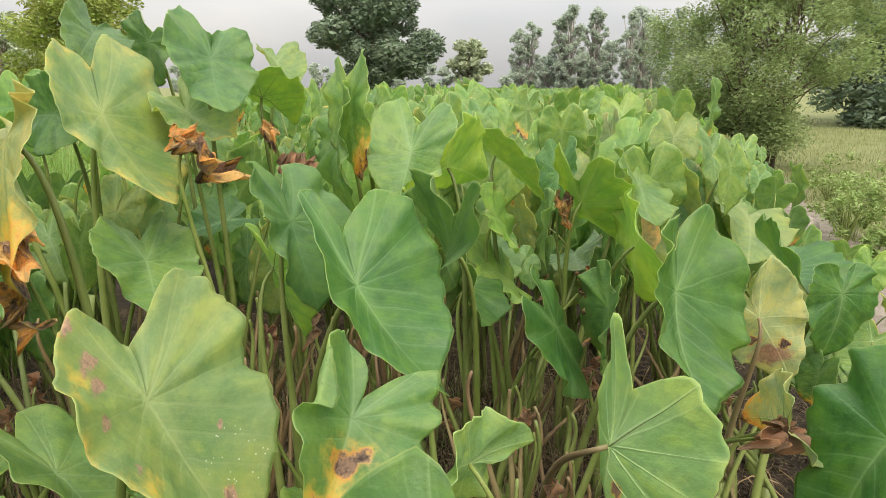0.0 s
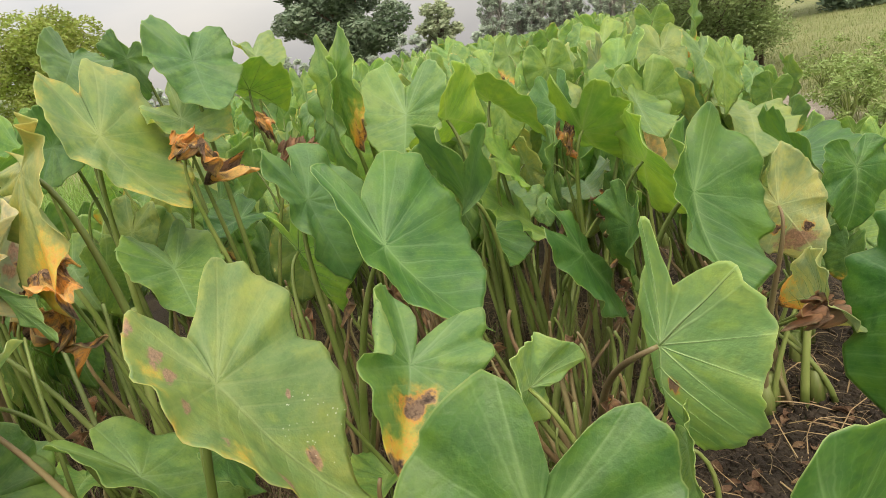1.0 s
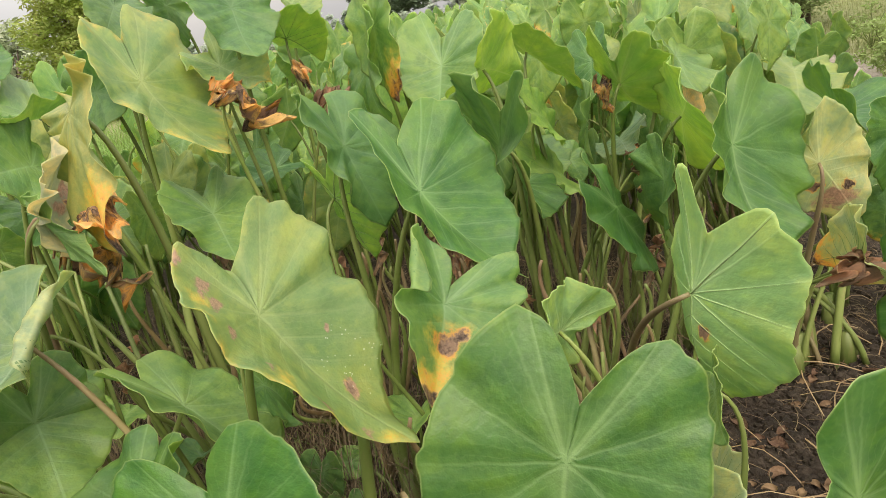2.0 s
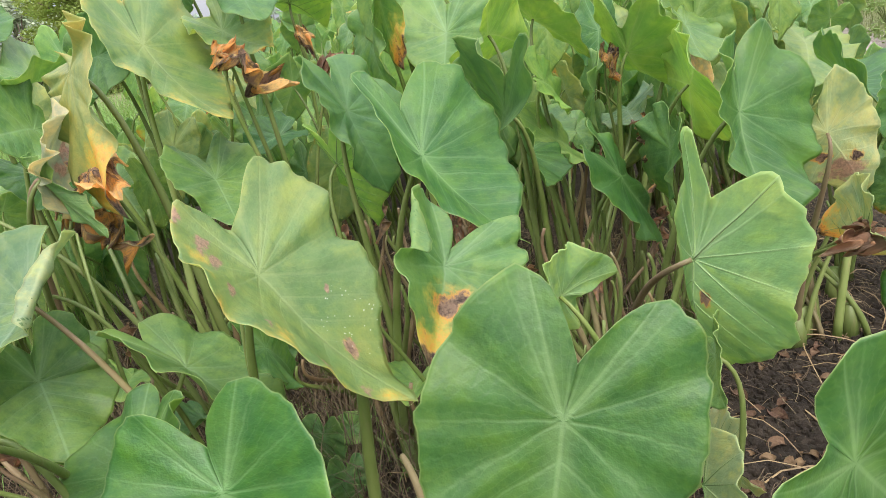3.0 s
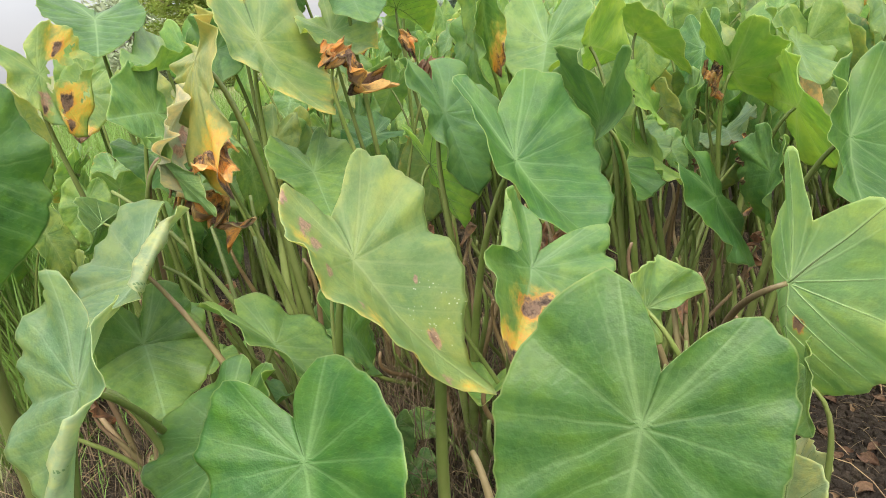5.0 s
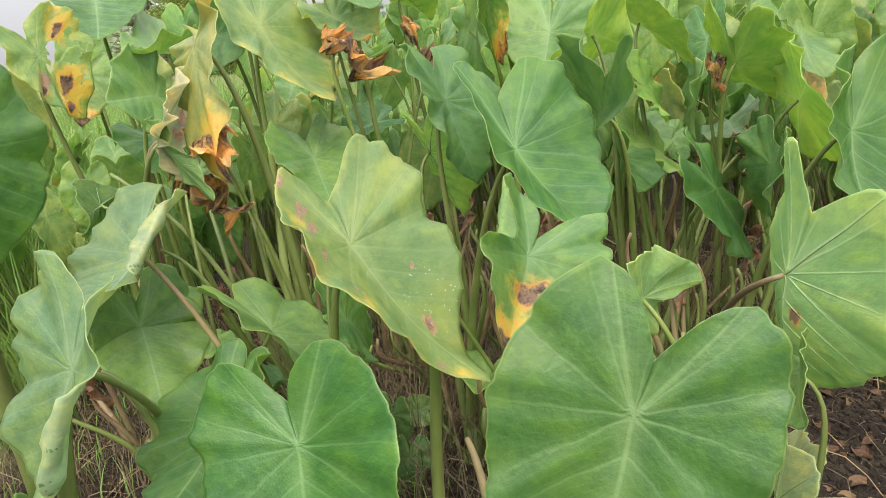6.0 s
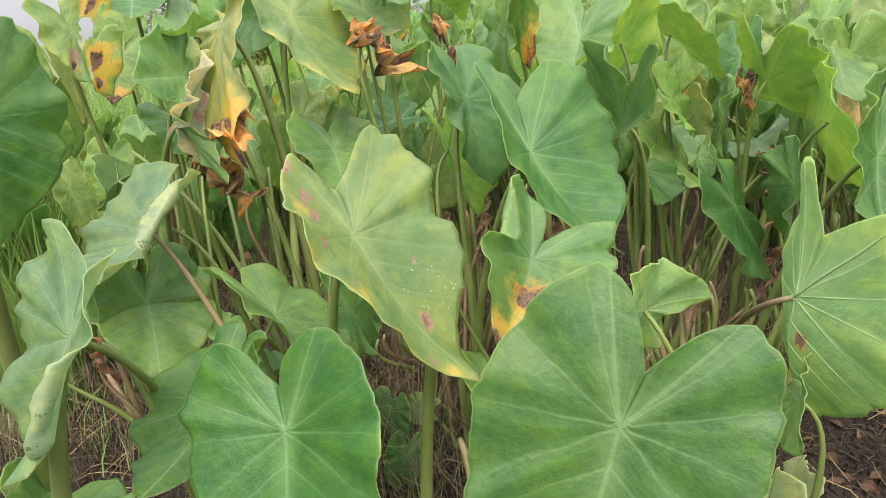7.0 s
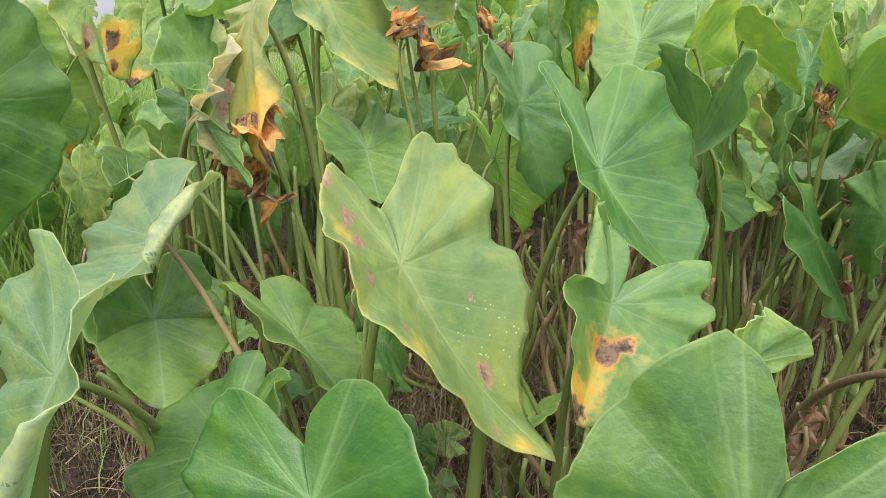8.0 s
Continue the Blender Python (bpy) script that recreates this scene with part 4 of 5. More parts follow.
leaf(clump, (0.770, 1.662, 0.629), (-37.6, 61.5, -44.8), 0.181, 0.97, 1.01, "pale", droop=0.38, fold=0.39, skew=-0.02, uneven=-0.08, lop=0.03, notch=0.98, burn="tip", veins=True)
leaf(clump, (0.744, 1.637, 0.619), (-1.7, -64.9, 147.0), 0.10, 0.50, 0.74, "dead", droop=0.32, fold=0.40, skew=0.19, crumple=0.07)
clump = taro_plant(1.22, 1.74, "tall taro plant with large waxy blue-green leaves")
leaf(clump, (0.883, 1.473, 0.700), (-64.9, -3.3, 88.1), 0.302, 1.06, 1.03, "blue", droop=0.09, fold=0.26, skew=0.07, uneven=0.01, lop=-0.02, notch=1.00)
clump = taro_plant(1.06, 2.50, "tall taro plant with large waxy blue-green leaves")
leaf(clump, (1.176, 2.298, 0.746), (-81.5, -5.2, -157.8), 0.219, 1.04, 0.72, "blue", droop=0.26, fold=0.05, skew=-0.02)
leaf(clump, (1.066, 2.455, 0.791), (-17.4, -26.7, -169.9), 0.214, 1.17, 1.26, "blue", droop=-0.03, fold=0.85, skew=0.13)
clump = taro_plant(-0.71, 1.57, "tall taro plant with yellowing blotched leaves and burnt edges")
leaf(clump, (-0.866, 1.520, 1.260), (-66.7, 30.0, 151.7), 0.340, 0.62, 0.38, "sallow", droop=0.14, fold=0.15, skew=0.14, ripple=0.06, marks=(("yellow", 0.2, 0.1, 0.2), ("yellow", 0.0, 0.55, 0.25), ("orange", 0.0, 0.75, 0.3), ("orange", -0.1, 0.85, 0.25), ("brown", 0.0, 1.02, 0.13), ("brown", -0.2, 0.9, 0.08)))
leaf(clump, (-0.538, 1.542, 0.133), (-77.6, -20.9, -145.5), 0.104, 0.99, 1.11, "dark", droop=0.20, fold=0.25, skew=-0.04)
leaf(clump, (-0.602, 1.625, 0.211), (-78.4, 0.5, 165.7), 0.115, 1.01, 0.97, "dark", droop=0.21, fold=0.22, skew=0.04)
leaf(clump, (-0.796, 1.431, 0.437), (10.6, 6.7, -177.3), 0.123, 1.00, 0.98, "dark", droop=-0.02, fold=0.68, skew=-0.33)
leaf(clump, (-0.822, 1.429, 1.046), (5.3, 22.8, -125.6), 0.097, 0.90, 1.54, "orange", droop=0.32, fold=0.30, skew=0.40, crumple=0.05, burn="crisp")
clump = taro_plant(-1.52, 2.08, "tall taro plant with large waxy blue-green leaves")
leaf(clump, (-1.438, 2.003, 0.981), (-34.0, -5.1, -114.4), 0.220, 0.96, 0.86, "blue", droop=0.15, fold=0.21, skew=0.03)
leaf(clump, (-1.479, 1.968, 1.416), (-25.5, -11.3, -137.1), 0.215, 1.12, 1.05, "blue", droop=0.12, fold=0.34, skew=0.06, uneven=0.01, lop=0.00, notch=1.00)
clump = taro_plant(-0.02, 2.65, "tall taro plant with broad mid-green leaves")
leaf(clump, (0.097, 2.562, 0.782), (-32.0, -25.4, -139.6), 0.162, 1.05, 1.31, "green", droop=-0.02, fold=0.61, skew=0.12)
clump = taro_plant(-1.66, 2.81, "tall taro plant with broad mid-green leaves")
leaf(clump, (-1.671, 2.661, 1.289), (-85.4, 3.0, 173.7), 0.185, 1.12, 1.25, "green", droop=0.32, fold=0.02, skew=0.04)
clump = taro_plant(-0.67, 2.20, "tall taro plant with yellowing blotched leaves and burnt edges")
leaf(clump, (-0.780, 2.100, 1.192), (-55.5, 31.6, -68.6), 0.215, 0.36, 0.45, "orange", droop=-0.1, fold=0.25, skew=-0.06, crumple=0.045, burn="crisp")
clump = taro_plant(-1.01, 1.67, "tall taro plant with bright lime and dark green leaves")
leaf(clump, (-0.975, 1.491, 0.955), (-29.6, -28.8, -97.2), 0.190, 0.26, 0.40, "dead", droop=0.11, fold=0.40, skew=-0.04, crumple=0.06, burn="crisp")
clump = taro_plant(-1.17, 2.38, "tall taro plant with bright lime and dark green leaves")
leaf(clump, (-1.291, 2.279, 1.279), (-28.5, -83.6, 97.3), 0.214, 0.97, 1.15, "dark", droop=0.18, fold=0.34, skew=-0.09)


clump = taro_plant(0.66, 2.72, "taro plant bearing one closed cream flower sheath")
leaf(clump, (0.655, 2.684, 0.830), (78.0, 6.0, 20.0), 0.150, 0.42, 0.55, "cream", droop=0.25, fold=1.5, ripple=0.01)


def leaning_stalk(plant, a, b, low, high, mat=STALK, sag=0.03):
    """A stalk that leans across from b, near its foot, to a; it runs on down to the soil."""
    o = plant.matrix_world.translation
    a, b = Vector(a), Vector(b)
    way = (b - a).normalized()
    foot = b + Vector((way.x * 0.12, way.y * 0.12, 0))
    foot.z = 0.0
    pts = list(bezier(a, a.lerp(b, 0.5) + Vector((0, 0, sag)), b, foot, 18))
    v, f = tube([p - o for p in pts], [low + (high - low) * i / 18 for i in range(19)], 9)
    return mesh_object("petiole", v, f, mat, plant)


clump = taro_plant(-0.83, 1.42, "leaning half-bare taro stalks among the leafy plants")
leaning_stalk(clump, (-1.224, 1.544, 0.976), (-0.866, 1.533, 0.673), 0.0045, 0.0095)
leaning_stalk(clump, (-0.895, 1.259, 0.867), (-0.759, 1.305, 0.725), 0.004, 0.007)
leaning_stalk(clump, (-0.909, 1.405, 0.945), (-0.828, 1.268, 0.756), 0.003, 0.006)
leaning_stalk(clump, (-0.808, 1.630, 0.900), (-0.784, 1.517, 0.660), 0.008, 0.014, sag=0.0)
leaning_stalk(clump, (-1.000, 1.816, 0.870), (-0.967, 1.746, 0.584), 0.005, 0.009)
leaning_stalk(clump, (-1.159, 1.812, 0.820), (-0.997, 1.624, 0.646), 0.005, 0.009)
leaning_stalk(clump, (-0.945, 1.700, 0.780), (-0.880, 1.620, 0.450), 0.005, 0.010)
clump = taro_plant(-0.70, 0.93, "cut taro stalks leaning low beside the broad leaves")
leaning_stalk(clump, (-0.799, 0.931, 0.770), (-0.724, 0.950, 0.683), 0.005, 0.008)
leaning_stalk(clump, (-0.742, 0.824, 0.86), (-0.790, 0.757, 0.62), 0.0125, 0.016, sag=0.0)
clump = taro_plant(-0.33, 1.25, "cut taro stalks and a pale dry one under the yellowing leaf")
leaning_stalk(clump, (-0.467, 1.166, 0.851), (-0.472, 1.113, 0.748), 0.003, 0.005, sag=0.0)
leaning_stalk(clump, (-0.262, 1.095, 0.72), (-0.290, 1.056, 0.457), 0.010, 0.013, sag=0.0)
leaning_stalk(clump, (-0.262, 1.205, 0.464), (-0.203, 1.109, 0.410), 0.006, 0.011, STALK_PALE)


# ---- taro further into the field ----
def generic_plant(x, y, seed, height, leaves, styles):
    rnd = random.Random(seed)
    sick = any(s in ("yellow", "yellowish") for s in styles)
    plant = taro_plant(x, y, "leafy green taro plant with some yellowing leaves in dark soil" if sick else "leafy green taro plant with heart-shaped leaves in dark soil")
    first = rnd.uniform(0, 6.28)
    for k in range(leaves):
        a = first + k * 2.4 + rnd.uniform(-0.4, 0.4)
        h = height * rnd.uniform(0.55, 1.0)
        lean = rnd.uniform(0.10, 0.30)
        at = Vector((math.cos(a) * lean, math.sin(a) * lean, h))
        dip = rnd.uniform(55, 96)
        m = pose(0, 0, 0, 0, 0, math.degrees(a) - 90) @ pose(0, 0, 0, -dip, rnd.uniform(-22, 22), 0)
        style = styles[k % len(styles)]
        size = rnd.uniform(0.18, 0.28)
        ob = new("leaf_blade", blade_mesh("leaf_blade", style, length=size, width=rnd.uniform(0.85, 1.05), back=rnd.uniform(0.9, 1.15), seed=seed * 17 + k, rays=40, rings=9, burn=rnd.choice(("", "", "", "", "", "rim", "pale", "rim", "tip")) if style != "blue" else "", fold=rnd.uniform(0.1, 0.3), ripple=0.045))
        ob.parent = plant
        ob.matrix_basis = Matrix.Translation(at) @ m
        stalk(plant, at, m.to_3x3() @ Vector((0, 0, 1)), (rnd.uniform(-0.03, 0.03), rnd.uniform(-0.03, 0.03), 0), thick=0.85, sides=6)
    return plant


MIXES = (("green", "yellowish", "lime", "green", "dark"), ("lime", "green", "yellowish", "green"), ("green", "yellowish", "blue", "lime", "green"), ("lime", "green", "green", "lime", "dark"), ("lime", "yellowish", "green", "pale", "green"), ("dark", "green", "lime", "lime"))
protos = []
FIRST = ((-0.75, 2.95), (0.05, 3.05), (0.62, 3.0), (-0.3, 3.4), (0.35, 3.5), (0.8, 3.55))
for k, (px, py) in enumerate(FIRST):
    protos.append(generic_plant(px, py, 40 + k, 1.10, 6 + k % 2, MIXES[k]))
rnd = random.Random(5)
spots = list(FIRST)
y = 2.85
while y < 13.0:
    step = 0.34 + 0.018 * y
    x = -1.15 - 0.22 * y
    while x < 0.82 + 0.23 * y:
        px, py = x + rnd.uniform(-0.14, 0.14), y + rnd.uniform(-0.14, 0.14)
        x += step
        if min((px - a) ** 2 + (py - b) ** 2 for a, b in spots) < 0.25 ** 2:
            continue
        spots.append((px, py))
        size = rnd.uniform(0.85, 1.2) * (0.74 if px > 0.35 + 0.2 * py else 1.0)
        copy_thing(rnd.choice(protos), pose(px, py, 0, 0, 0, rnd.uniform(0, 360)) @ Matrix.Diagonal((size, size, size, 1)))
    y += step

for k, (px, py) in enumerate(((-2.05, 1.85), (-2.35, 2.25), (-1.95, 2.95), (-2.6, 2.9), (-2.75, 2.1), (-1.75, 2.05), (-1.55, 2.5), (-2.1, 2.6), (1.15, 2.62), (1.3, 2.3))):
    copy_thing(protos[(k + 2) % 6], pose(px, py, 0, 0, 0, 70 * k) @ Matrix.Diagonal((0.84, 0.84, 0.8 if px < 0 else 0.62, 1)))
for k, (px, py) in enumerate(((-2.35, 1.95), (-2.7, 2.4), (-3.1, 2.7), (-2.2, 2.7), (-3.3, 2.2))):
    copy_thing(protos[(k + 1) % 6], pose(px, py, 0, 0, 0, 50 * k) @ Matrix.Diagonal((1.12, 1.12, 1.15, 1)))
rnd2 = random.Random(12)
for k in range(46):
    wx, wy = rnd2.uniform(-1.5, 1.0), rnd2.uniform(1.55, 2.9)
    if wx > 0.38 and wy < 2.15:
        wx, wy = wx - 1.1, wy + 0.4
    withered_plant(wx, wy, 700 + k, rnd2.randint(4, 7))

for k in range(6):
    withered_plant(rnd2.uniform(-0.3, 0.7), rnd2.uniform(2.9, 3.9), 760 + k, rnd2.randint(5, 8))

# the rest of the field, where single plants can no longer be told apart
FAR = {}
base_blades = []
for k in range(5):
    v, f, s, a = blade_data(0.22, 0.95, 1.0, 300 + k, fold=0.22, ripple=0.05, rays=14, rings=3)
    half = len(v) // 2
    count = sum(1 for q in s if q == 0)
    a.pop("scar"), a.pop("dust")
    base_blades.append((v[:half], f[:count], {key: val[:half] for key, val in a.items()}))
for style in ("green", "lime", "blue"):
    fv, ff, fa, n0 = [], [], {"flat": [], "veins": [], "sick": []}, 0
    count = {"green": 3600, "lime": 2600, "blue": 1200}[style]
    for _ in range(count):
        yy = 12.6 + 42 * rnd.random() ** 1.7
        xx = rnd.uniform(-1.4 - 0.16 * yy, 0.8 + 0.23 * min(yy, 30))
        v, f, a = rnd.choice(base_blades)
        m = np.array(pose(0, 0, 0, 0, 0, rnd.uniform(0, 360)) @ pose(0, 0, 0, -rnd.uniform(55, 95), rnd.uniform(-25, 25), 0))[:3, :3]
        z = rnd.uniform(0.6, 1.18)
        fv.append(v @ m.T * rnd.uniform(0.85, 1.25) + np.array((xx, yy, z)))
        ff.extend(tuple(q + n0 for q in face) for face in f)
        for key in fa:
            fa[key].append(a[key])
        n0 += len(v)
    fv = np.vstack(fv)
    me = bpy.data.meshes.new("distant_taro")
    me.from_pydata(fv.tolist(), [], ff)
    me.materials.append(UPPER[style])
    me.polygons.foreach_set("use_smooth", [True] * len(ff))
    for key in fa:
        me.attributes.new(key, "FLOAT_VECTOR", "POINT").data.foreach_set("vector", np.vstack(fa[key]).astype(np.float32).ravel())
    tagged(new("distant_taro", me), "dense green taro leaves covering the far field", "taro field", kind="stuff")


# ---- litter on the soil ----
def strands(count, spread, seed, lo, hi, wide, mat, name, label, lift=0.5):
    rnd = random.Random(seed)
    verts, faces = [], []
    for _ in range(count):
        x, y = spread(rnd)
        a, n = rnd.uniform(0, 6.28), rnd.uniform(lo, hi)
        w = wide * rnd.uniform(0.6, 1.4)
        turn, top = rnd.uniform(-1.4, 1.4), rnd.uniform(0.1, lift) * n
        b = len(verts)
        px, py = x, y
        for k in range(5):
            t = k / 4
            z = rise(px, py) + 0.004 + top * 4 * t * (1 - t) * 0.35
            c, s = math.cos(a), math.sin(a)
            verts += [(px - s * w, py + c * w, z), (px, py, z + w), (px + s * w, py - c * w, z)]
            px, py = px + c * n / 4, py + s * n / 4
            a += turn / 4
        for k in range(4):
            for q in range(2):
                o = b + k * 3 + q
                faces.append((o, o + 3, o + 4, o + 1))
    return tagged(mesh_object(name, verts, faces, mat), label, "litter", kind="stuff")


def strewn(r):
    """Litter lies thick among the rows and thin on the bare soil at their edge."""
    x, y = r.uniform(-2.2, 1.7), 4.0 - 7.0 * r.random() ** 1.8
    if x > 0.33 and 0.7 < y < 2.2 and r.random() < 0.35:
        y += 1.7
    return x, y


strands(24000, strewn, 3, 0.02, 0.12, 0.0009, STRAW, "straw_litter", "dry straw and dead stems strewn over the soil")
strands(520, lambda r: (r.uniform(-2.0, 1.5), r.uniform(0.8, 3.4)), 4, 0.1, 0.32, 0.0021, STALK_DRY, "fallen_stalks", "fallen dry tan leaf stalks lying on the soil", 0.8)


def fallen_leaves(count, seed):
    """Small curled dead leaves on the soil; a dozen shapes, each with an upper and a lower sheet."""
    rnd = random.Random(seed)
    shapes = []
    for _ in range(12):
        size, wide, twist = rnd.uniform(0.010, 0.030), rnd.uniform(0.35, 0.7), rnd.uniform(0.1, 0.4)
        top = []
        for i in range(7):
            t = i / 6
            half = size * wide * math.sin(math.pi * min(1, 0.08 + 0.9 * t)) ** 0.8 * rnd.uniform(0.9, 1.1)
            for k in range(5):
                u = k / 2 - 1
                top.append((u * half + twist * size * math.sin(3 * t), (t - 0.5) * 2 * size, 0.35 * size * u * u + twist * size * math.sin(5 * t + u) + 0.3 * size))
        faces = [(i * 5 + k, i * 5 + k + 1, i * 5 + k + 6, i * 5 + k + 5) for i in range(6) for k in range(4)]
        edge = list(range(5)) + [4 + 5 * i for i in range(1, 7)] + [33, 32, 31, 30] + [5 * i for i in range(5, 0, -1)]
        rim = [(b, a, a + 35, b + 35) for a, b in zip(edge, edge[1:] + edge[:1])]
        me = bpy.data.meshes.new("fallen_leaf")
        me.from_pydata(top + [(x, y, z - 0.0012) for x, y, z in top], [], faces + [tuple(v + 35 for v in f[::-1]) for f in faces] + rim)
        me.materials.append(DEAD)
        shapes.append(me)
    for _ in range(count):
        x, y = (rnd.uniform(0.3, 1.1), rnd.uniform(1.35, 2.3)) if rnd.random() < 0.5 else (rnd.uniform(-1.7, 1.1), rnd.uniform(1.3, 3.6))
        ob = new("fallen_leaf", rnd.choice(shapes))
        ob.matrix_world = pose(x, y, rise(x, y) + 0.002, rnd.uniform(-14, 14), rnd.uniform(-14, 14), rnd.uniform(0, 360))
        tagged(ob, "small curled brown dead leaf on the soil", "leaf", "dead leaves on the soil")


def clods(count, seed):
    """Small crumbs and clods of soil lying on the bare ground."""
    rnd = random.Random(seed)
    verts, faces = [], []
    for _ in range(count):
        x, y = (rnd.uniform(0.25, 1.2), rnd.uniform(1.3, 2.4)) if rnd.random() < 0.45 else (rnd.uniform(-1.9, 1.6), rnd.uniform(0.7, 3.2))
        r, z, b = rnd.uniform(0.004, 0.02) * rnd.uniform(0.5, 1.3), rise(x, y), len(verts)
        ring = [(math.cos(a) * r * rnd.uniform(0.6, 1.3), math.sin(a) * r * rnd.uniform(0.6, 1.3)) for a in (0, 1.26, 2.5, 3.8, 5.0)]
        verts += [(x + u, y + v, z - 0.004) for u, v in ring] + [(x + u * 0.75, y + v * 0.75, z + r * rnd.uniform(0.3, 0.7)) for u, v in ring] + [(x, y, z + r * 0.8)]
        for k in range(5):
            q = (k + 1) % 5
            faces += [(b + k, b + q, b + 5 + q, b + 5 + k), (b + 5 + k, b + 5 + q, b + 10)]
    return tagged(mesh_object("soil_clods", verts, faces, GROUND, smooth=False), "dark crumbs and clods of moist soil", "soil", kind="stuff")


clods(11000, 31)
fallen_leaves(240, 33)


# ---- grasses ----
def blades(count, spread, seed, lo, hi, wide, mat, name, label, lean=0.5):
    rnd = random.Random(seed)
    verts, faces = [], []
    for _ in range(count):
        x, y = spread(rnd)
        a, h = rnd.uniform(0, 6.28), rnd.uniform(lo, hi)
        w, out = wide * rnd.uniform(0.6, 1.4), rnd.uniform(0.1, lean) * h
        c, s = math.cos(a), math.sin(a)
        z, b = rise(x, y), len(verts)
        for t, k in ((0, 1), (0.4, 0.9), (0.75, 0.6), (1.0, 0.1)):
            ox, oy, oz = x + c * out * t * t, y + s * out * t * t, z + h * t * (1 - 0.25 * t * lean)
            verts += [(ox - s * w * k, oy + c * w * k, oz), (ox + s * w * k, oy - c * w * k, oz)]
        for k in range(3):
            o = b + 2 * k
            faces.append((o, o + 1, o + 3, o + 2))
    return tagged(mesh_object(name, verts, faces, mat), label, "grass", kind="stuff")


def meadow(r):
    y = -5 + 34 * r.random() ** 1.5
    return 0.95 + 0.23 * y + 0.75 + (4.5 + 0.9 * max(y, 0)) * r.random() ** 1.3, y


blades(90000, meadow, 7, 0.03, 0.15, 0.003, GRASS, "meadow_grass", "short dry yellow-green meadow grass beside the field", 0.7)


def wild(r):
    y = 1.6 + 9 * r.random() ** 1.4
    return -1.45 - 0.25 * y - 6.0 * r.random() ** 1.3, y


def verge(r):
    y = -5 + 6.8 * r.random()
    return -1.5 - 0.25 * y - 6.5 * r.random(), y


blades(26000, verge, 18, 0.04, 0.22, 0.003, GRASS, "verge_grass", "short dry yellow-green grass at the field edge", 0.7)
blades(16000, wild, 8, 0.45, 1.0, 0.004, REED, "tall_grass", "tall bright green grass behind the taro rows", 0.6)
def among(r):
    """Between the stalks, but not on the bare soil at the field's edge."""
    x, y = r.uniform(-1.9, 0.75), r.uniform(1.35, 3.1)
    return (x - 1.2, y) if x > 0.33 and y < 2.2 else (x, y)


blades(5200, among, 19, 0.08, 0.42, 0.0016, STRAW, "standing_straw", "dry tan grass stems standing among the taro stalks", 1.0)
blades(1500, among, 9, 0.05, 0.2, 0.002, REED, "field_weeds", "thin green weeds sprouting between the taro stalks", 0.9)


# ---- trees ----
def leaf_cloud(centres, count, size, seed, shell=0.45, flat=0.5):
    """Many small pointed leaves gathered round the given clump centres (x, y, z, radius)."""
    rng = np.random.default_rng(seed)
    c = np.array(centres)
    pick = rng.choice(len(c), count, p=c[:, 3] ** 2 / (c[:, 3] ** 2).sum())
    d = rng.normal(size=(count, 3))
    d /= np.linalg.norm(d, axis=1)[:, None]
    r = (shell + (1 - shell) * rng.random(count)) ** 0.7 * c[pick, 3]
    p = c[pick, :3] + d * r[:, None] * np.array((1, 1, 0.85))
    a = rng.normal(size=(count, 3))
    a[:, 2] *= flat
    a /= np.linalg.norm(a, axis=1)[:, None]
    b = np.cross(a, d + rng.normal(size=(count, 3)) * 0.6)
    b /= np.linalg.norm(b, axis=1)[:, None] + 1e-9
    s = size * (0.6 + 0.8 * rng.random(count))[:, None]
    verts = np.stack([p - a * s, p + b * s * 0.38, p + a * s, p - b * s * 0.38], 1).reshape(-1, 3)
    n = np.arange(count) * 4
    return verts, np.stack([n, n + 1, n + 2, n + 3], 1).tolist()


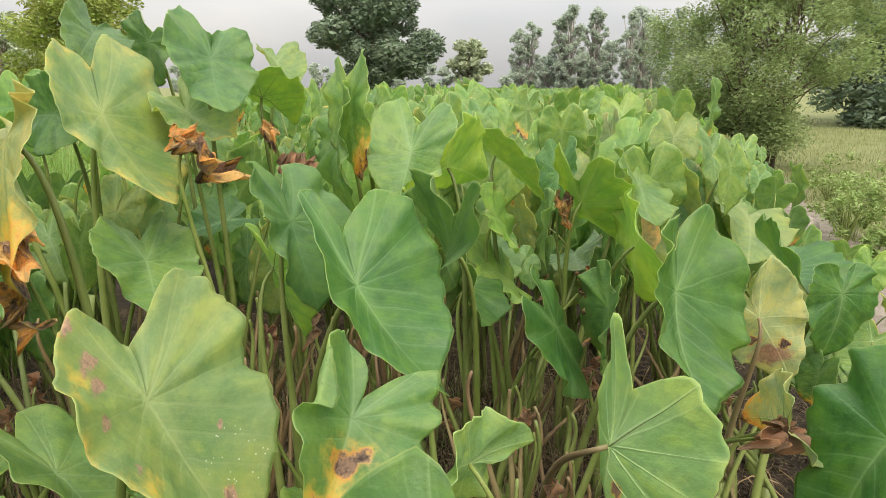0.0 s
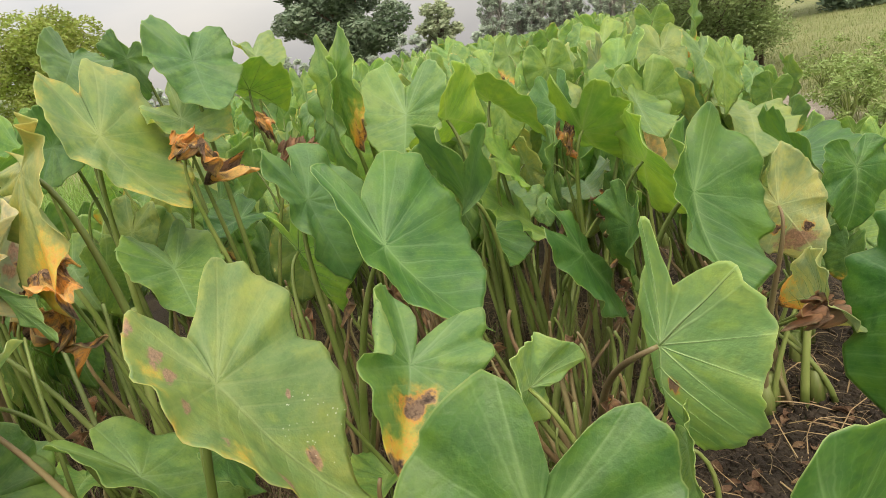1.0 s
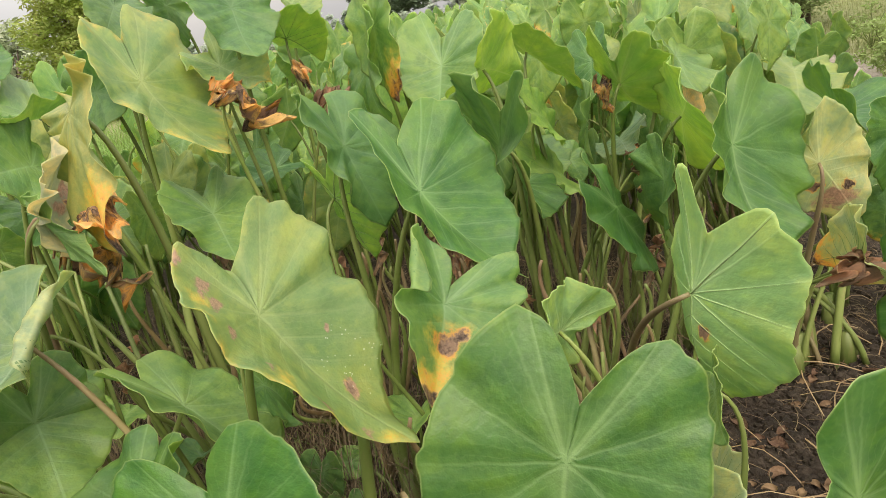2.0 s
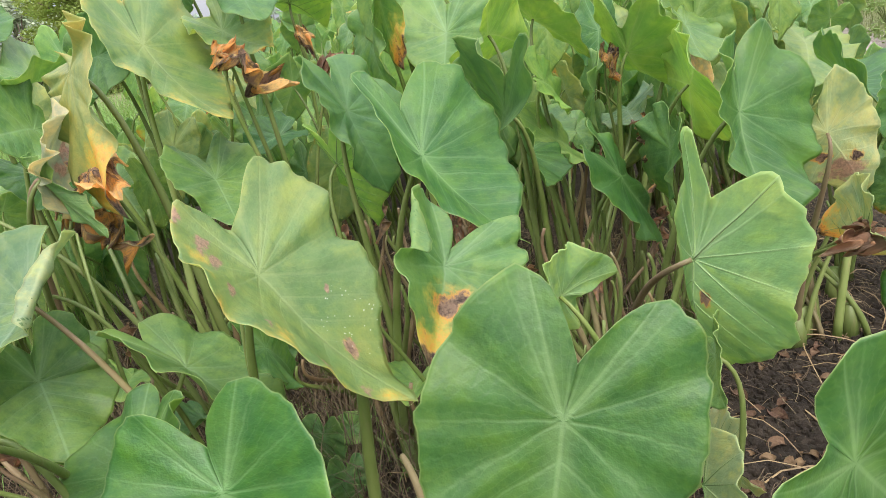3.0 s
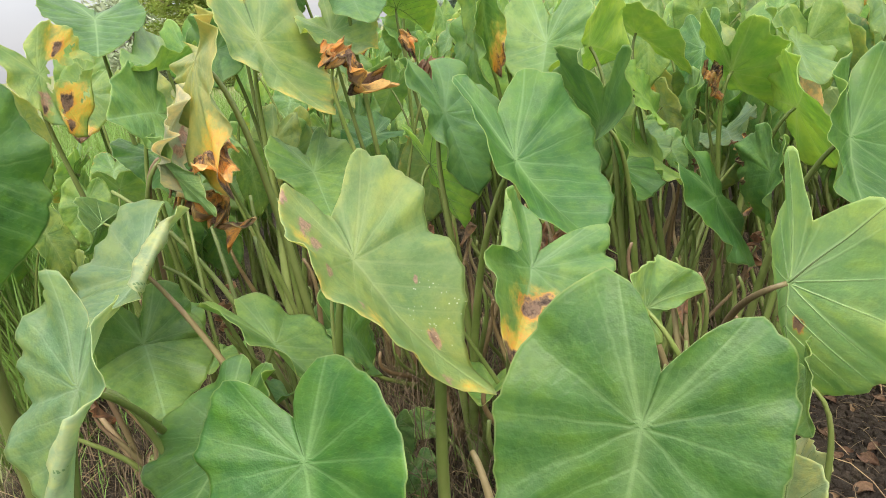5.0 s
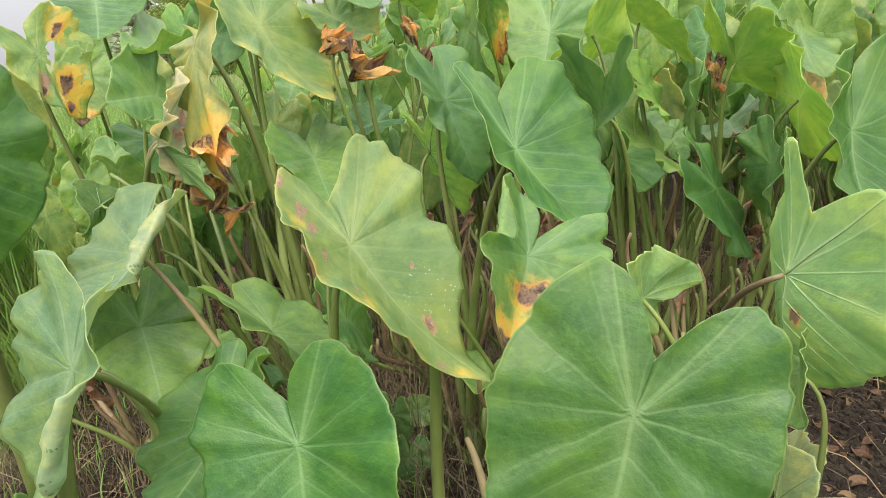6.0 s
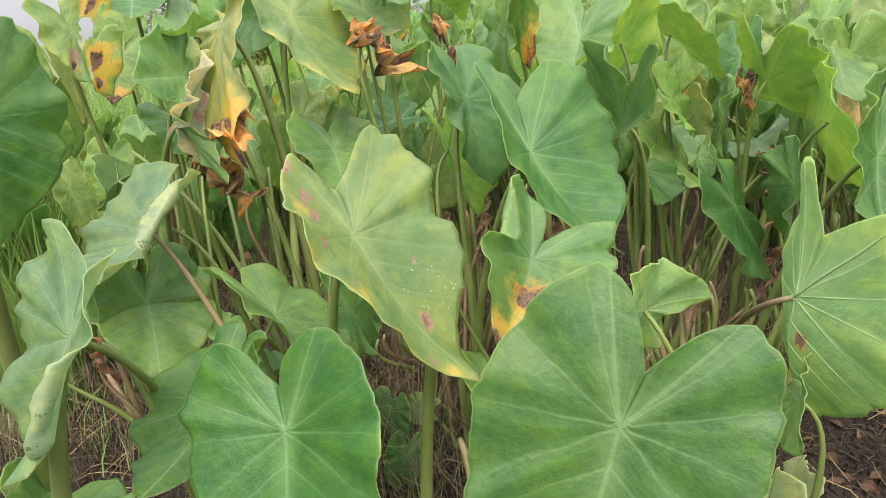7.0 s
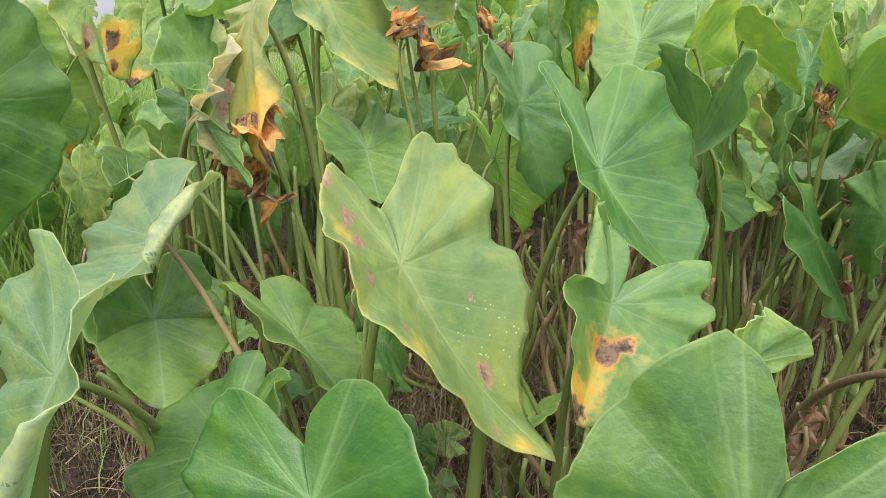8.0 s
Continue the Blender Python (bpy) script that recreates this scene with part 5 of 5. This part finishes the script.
def tree(name, x, y, height, spread, seed, mat, label, leaves, size, stems=1, low=0.35, clumps=26, shell=0.45, reach=0.5, fine=0.32):
    rnd = random.Random(seed)
    thing = tagged(empty(name, (x, y, rise(x, y) - 0.03)), label, "tree" if height > 2 else "bush")
    pieces, clump = [], []
    for k in range(clumps):
        h = low + (1 - low) * (k + rnd.random()) / clumps
        wide = math.sin(math.pi * min(1.0, max(0.08, (h - low * 0.75) / (1.06 - low * 0.75)))) ** 0.6
        a, r = rnd.uniform(0, 6.28), spread * reach * 2 * wide * rnd.uniform(0.25, 0.95)
        clump.append((math.cos(a) * r, math.sin(a) * r, h * height, spread * fine * rnd.uniform(0.6, 1.1)))
    for s in range(stems):
        a = 6.28 * s / stems + rnd.random()
        lean = spread * (0.06 if stems == 1 else 0.35)
        top = Vector((math.cos(a) * lean, math.sin(a) * lean, height * 0.8))
        foot = Vector((math.cos(a) * 0.04 * stems, math.sin(a) * 0.04 * stems, 0))
        pts = [foot.lerp(top, t) + Vector((rnd.uniform(-1, 1), rnd.uniform(-1, 1), 0)) * 0.03 * height * t for t in (0, 0.2, 0.45, 0.7, 1.0)]
        rad = height * (0.028 if stems == 1 else 0.008)
        pieces.append(tube(pts, [rad * 1.25, rad, rad * 0.75, rad * 0.45, rad * 0.15], 8))
        for cx, cy, cz, cr in clump[s::stems]:
            t = min(0.85, max(0.25, cz / height * 0.7))
            i = min(3, int(t * 4))
            a0 = pts[i].lerp(pts[i + 1], t * 4 - i)
            end = Vector((cx, cy, cz))
            pieces.append(tube([a0, a0.lerp(end, 0.5) + Vector((0, 0, 0.06 * height * rnd.random())), end], [rad * 0.4, rad * 0.25, rad * 0.08], 5))
    v, f = joined(pieces)
    # far trunks take the bark lightened for haze
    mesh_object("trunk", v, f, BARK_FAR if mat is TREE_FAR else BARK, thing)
    v, f = leaf_cloud(clump, leaves, size, seed, shell)
    mesh_object("crown", v, f, mat, thing, smooth=False)
    return thing


tree("mango_tree", -5.2, 30.0, 7.4, 2.9, 11, TREE_DARK, "dark green rounded mango tree standing beyond the field", 42000, 0.11, low=0.22, clumps=40)
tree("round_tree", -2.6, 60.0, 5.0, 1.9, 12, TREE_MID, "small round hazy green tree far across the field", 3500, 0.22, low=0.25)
tree("acacia_tree", 4.15, 11.3, 4.1, 1.7, 13, ACACIA, "sparse grey-green thorny acacia with several thin stems", 120000, 0.027, stems=7, low=0.1, clumps=150, shell=0.05, reach=0.5, fine=0.24)
tree("bright_tree", -13.4, 22.0, 4.6, 2.3, 14, TREE_LIME, "bright yellow-green tree behind the taro rows", 34000, 0.075, low=0.05, clumps=60)
tree("shade_tree", 12.9, 24.0, 8.2, 3.2, 15, TREE_DARK, "dark leafy tree at the edge of the meadow", 26000, 0.12, low=0.1, clumps=34)
tree("shade_tree", 17.0, 27.0, 9.5, 3.6, 16, TREE_DARK, "dark leafy tree at the edge of the meadow", 9000, 0.17, low=0.1, clumps=34)
tree("shade_tree", 12.4, 23.2, 3.6, 2.6, 18, TREE_DARK, "dark low bushy tree at the edge of the meadow", 16000, 0.11, low=0.03, clumps=40)
tree("shade_tree", 15.4, 25.0, 4.2, 3.0, 19, TREE_DARK, "dark low bushy tree at the edge of the meadow", 16000, 0.12, low=0.03, clumps=40)
tree("field_tree", -19.0, 25.0, 3.6, 2.6, 17, TREE_MID, "grey-green tree at the field edge", 9000, 0.14, low=0.05, clumps=36)
rnd = random.Random(21)
# distant rows look hazy only through their paled leaf and bark colours
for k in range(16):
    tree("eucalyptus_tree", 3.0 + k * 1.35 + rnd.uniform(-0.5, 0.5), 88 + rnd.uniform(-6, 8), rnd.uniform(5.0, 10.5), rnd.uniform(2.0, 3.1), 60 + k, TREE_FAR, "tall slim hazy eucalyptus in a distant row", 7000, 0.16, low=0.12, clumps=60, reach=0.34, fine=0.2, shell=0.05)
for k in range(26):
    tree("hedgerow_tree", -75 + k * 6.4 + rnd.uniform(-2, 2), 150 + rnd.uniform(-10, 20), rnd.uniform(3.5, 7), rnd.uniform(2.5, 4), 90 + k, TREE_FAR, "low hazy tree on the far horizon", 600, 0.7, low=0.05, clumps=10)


def fallen_log(x, y, turn, length, radius):
    thing = tagged(empty("fallen_log", (x, y, rise(x, y))), "short weathered grey-brown log with a dark end lying by the lane", "log")
    rnd = random.Random(77)
    c, d = math.cos(turn), math.sin(turn)
    n = 9
    pts = [((k / (n - 1) - 0.5) * length * c, (k / (n - 1) - 0.5) * length * d, radius * 0.9 + rnd.uniform(-0.012, 0.012)) for k in range(n)]
    v, f = tube(pts, [radius * rnd.uniform(0.88, 1.1) for _ in range(n)], 14)
    mesh_object("log_body", v, f, STONE, thing)
    e = Vector(pts[0])
    v, f = tube([e - Vector((c, d, 0)) * 0.004, e + Vector((c, d, 0)) * 0.01], [radius * 0.9, radius * 0.9], 14)
    mesh_object("cut_end", v, f, BARK, thing)


fallen_log(2.62, 5.95, 0.9, 0.55, 0.10)


def weed(x, y, seed, size):
    rnd = random.Random(seed)
    thing = tagged(empty("weed_bush", (x, y, rise(x, y) - 0.01)), "low broad-leaved green weed in the dry grass", "weed", "weeds beside the field")
    clump = [(rnd.uniform(-1, 1) * size * 0.5, rnd.uniform(-1, 1) * size * 0.5, rnd.uniform(0.25, 1.0) * size * 1.05, size * 0.2) for _ in range(12)]
    pieces = [tube([(0, 0, 0), (c[0] * 0.4, c[1] * 0.4, c[2] * 0.6), c[:3]], [0.008, 0.006, 0.002], 5) for c in clump]
    v, f = joined(pieces)
    mesh_object("stem", v, f, STALK, thing)
    v, f = leaf_cloud(clump, 900, 0.022, seed, 0.05)
    mesh_object("foliage", v, f, WEED, thing, smooth=False)


for k, (wx, wy, ws) in enumerate(((3.1, 6.2, 0.5), (3.45, 6.5, 0.45), (3.3, 5.6, 0.4), (4.3, 7.4, 0.5), (2.9, 7.4, 0.45), (4.0, 6.0, 0.35), (5.4, 9.0, 0.5), (2.75, 5.0, 0.3), (3.0, 5.9, 0.45), (3.9, 8.2, 0.5), (5.2, 7.9, 0.4))):
    weed(wx, wy, 400 + k, ws)
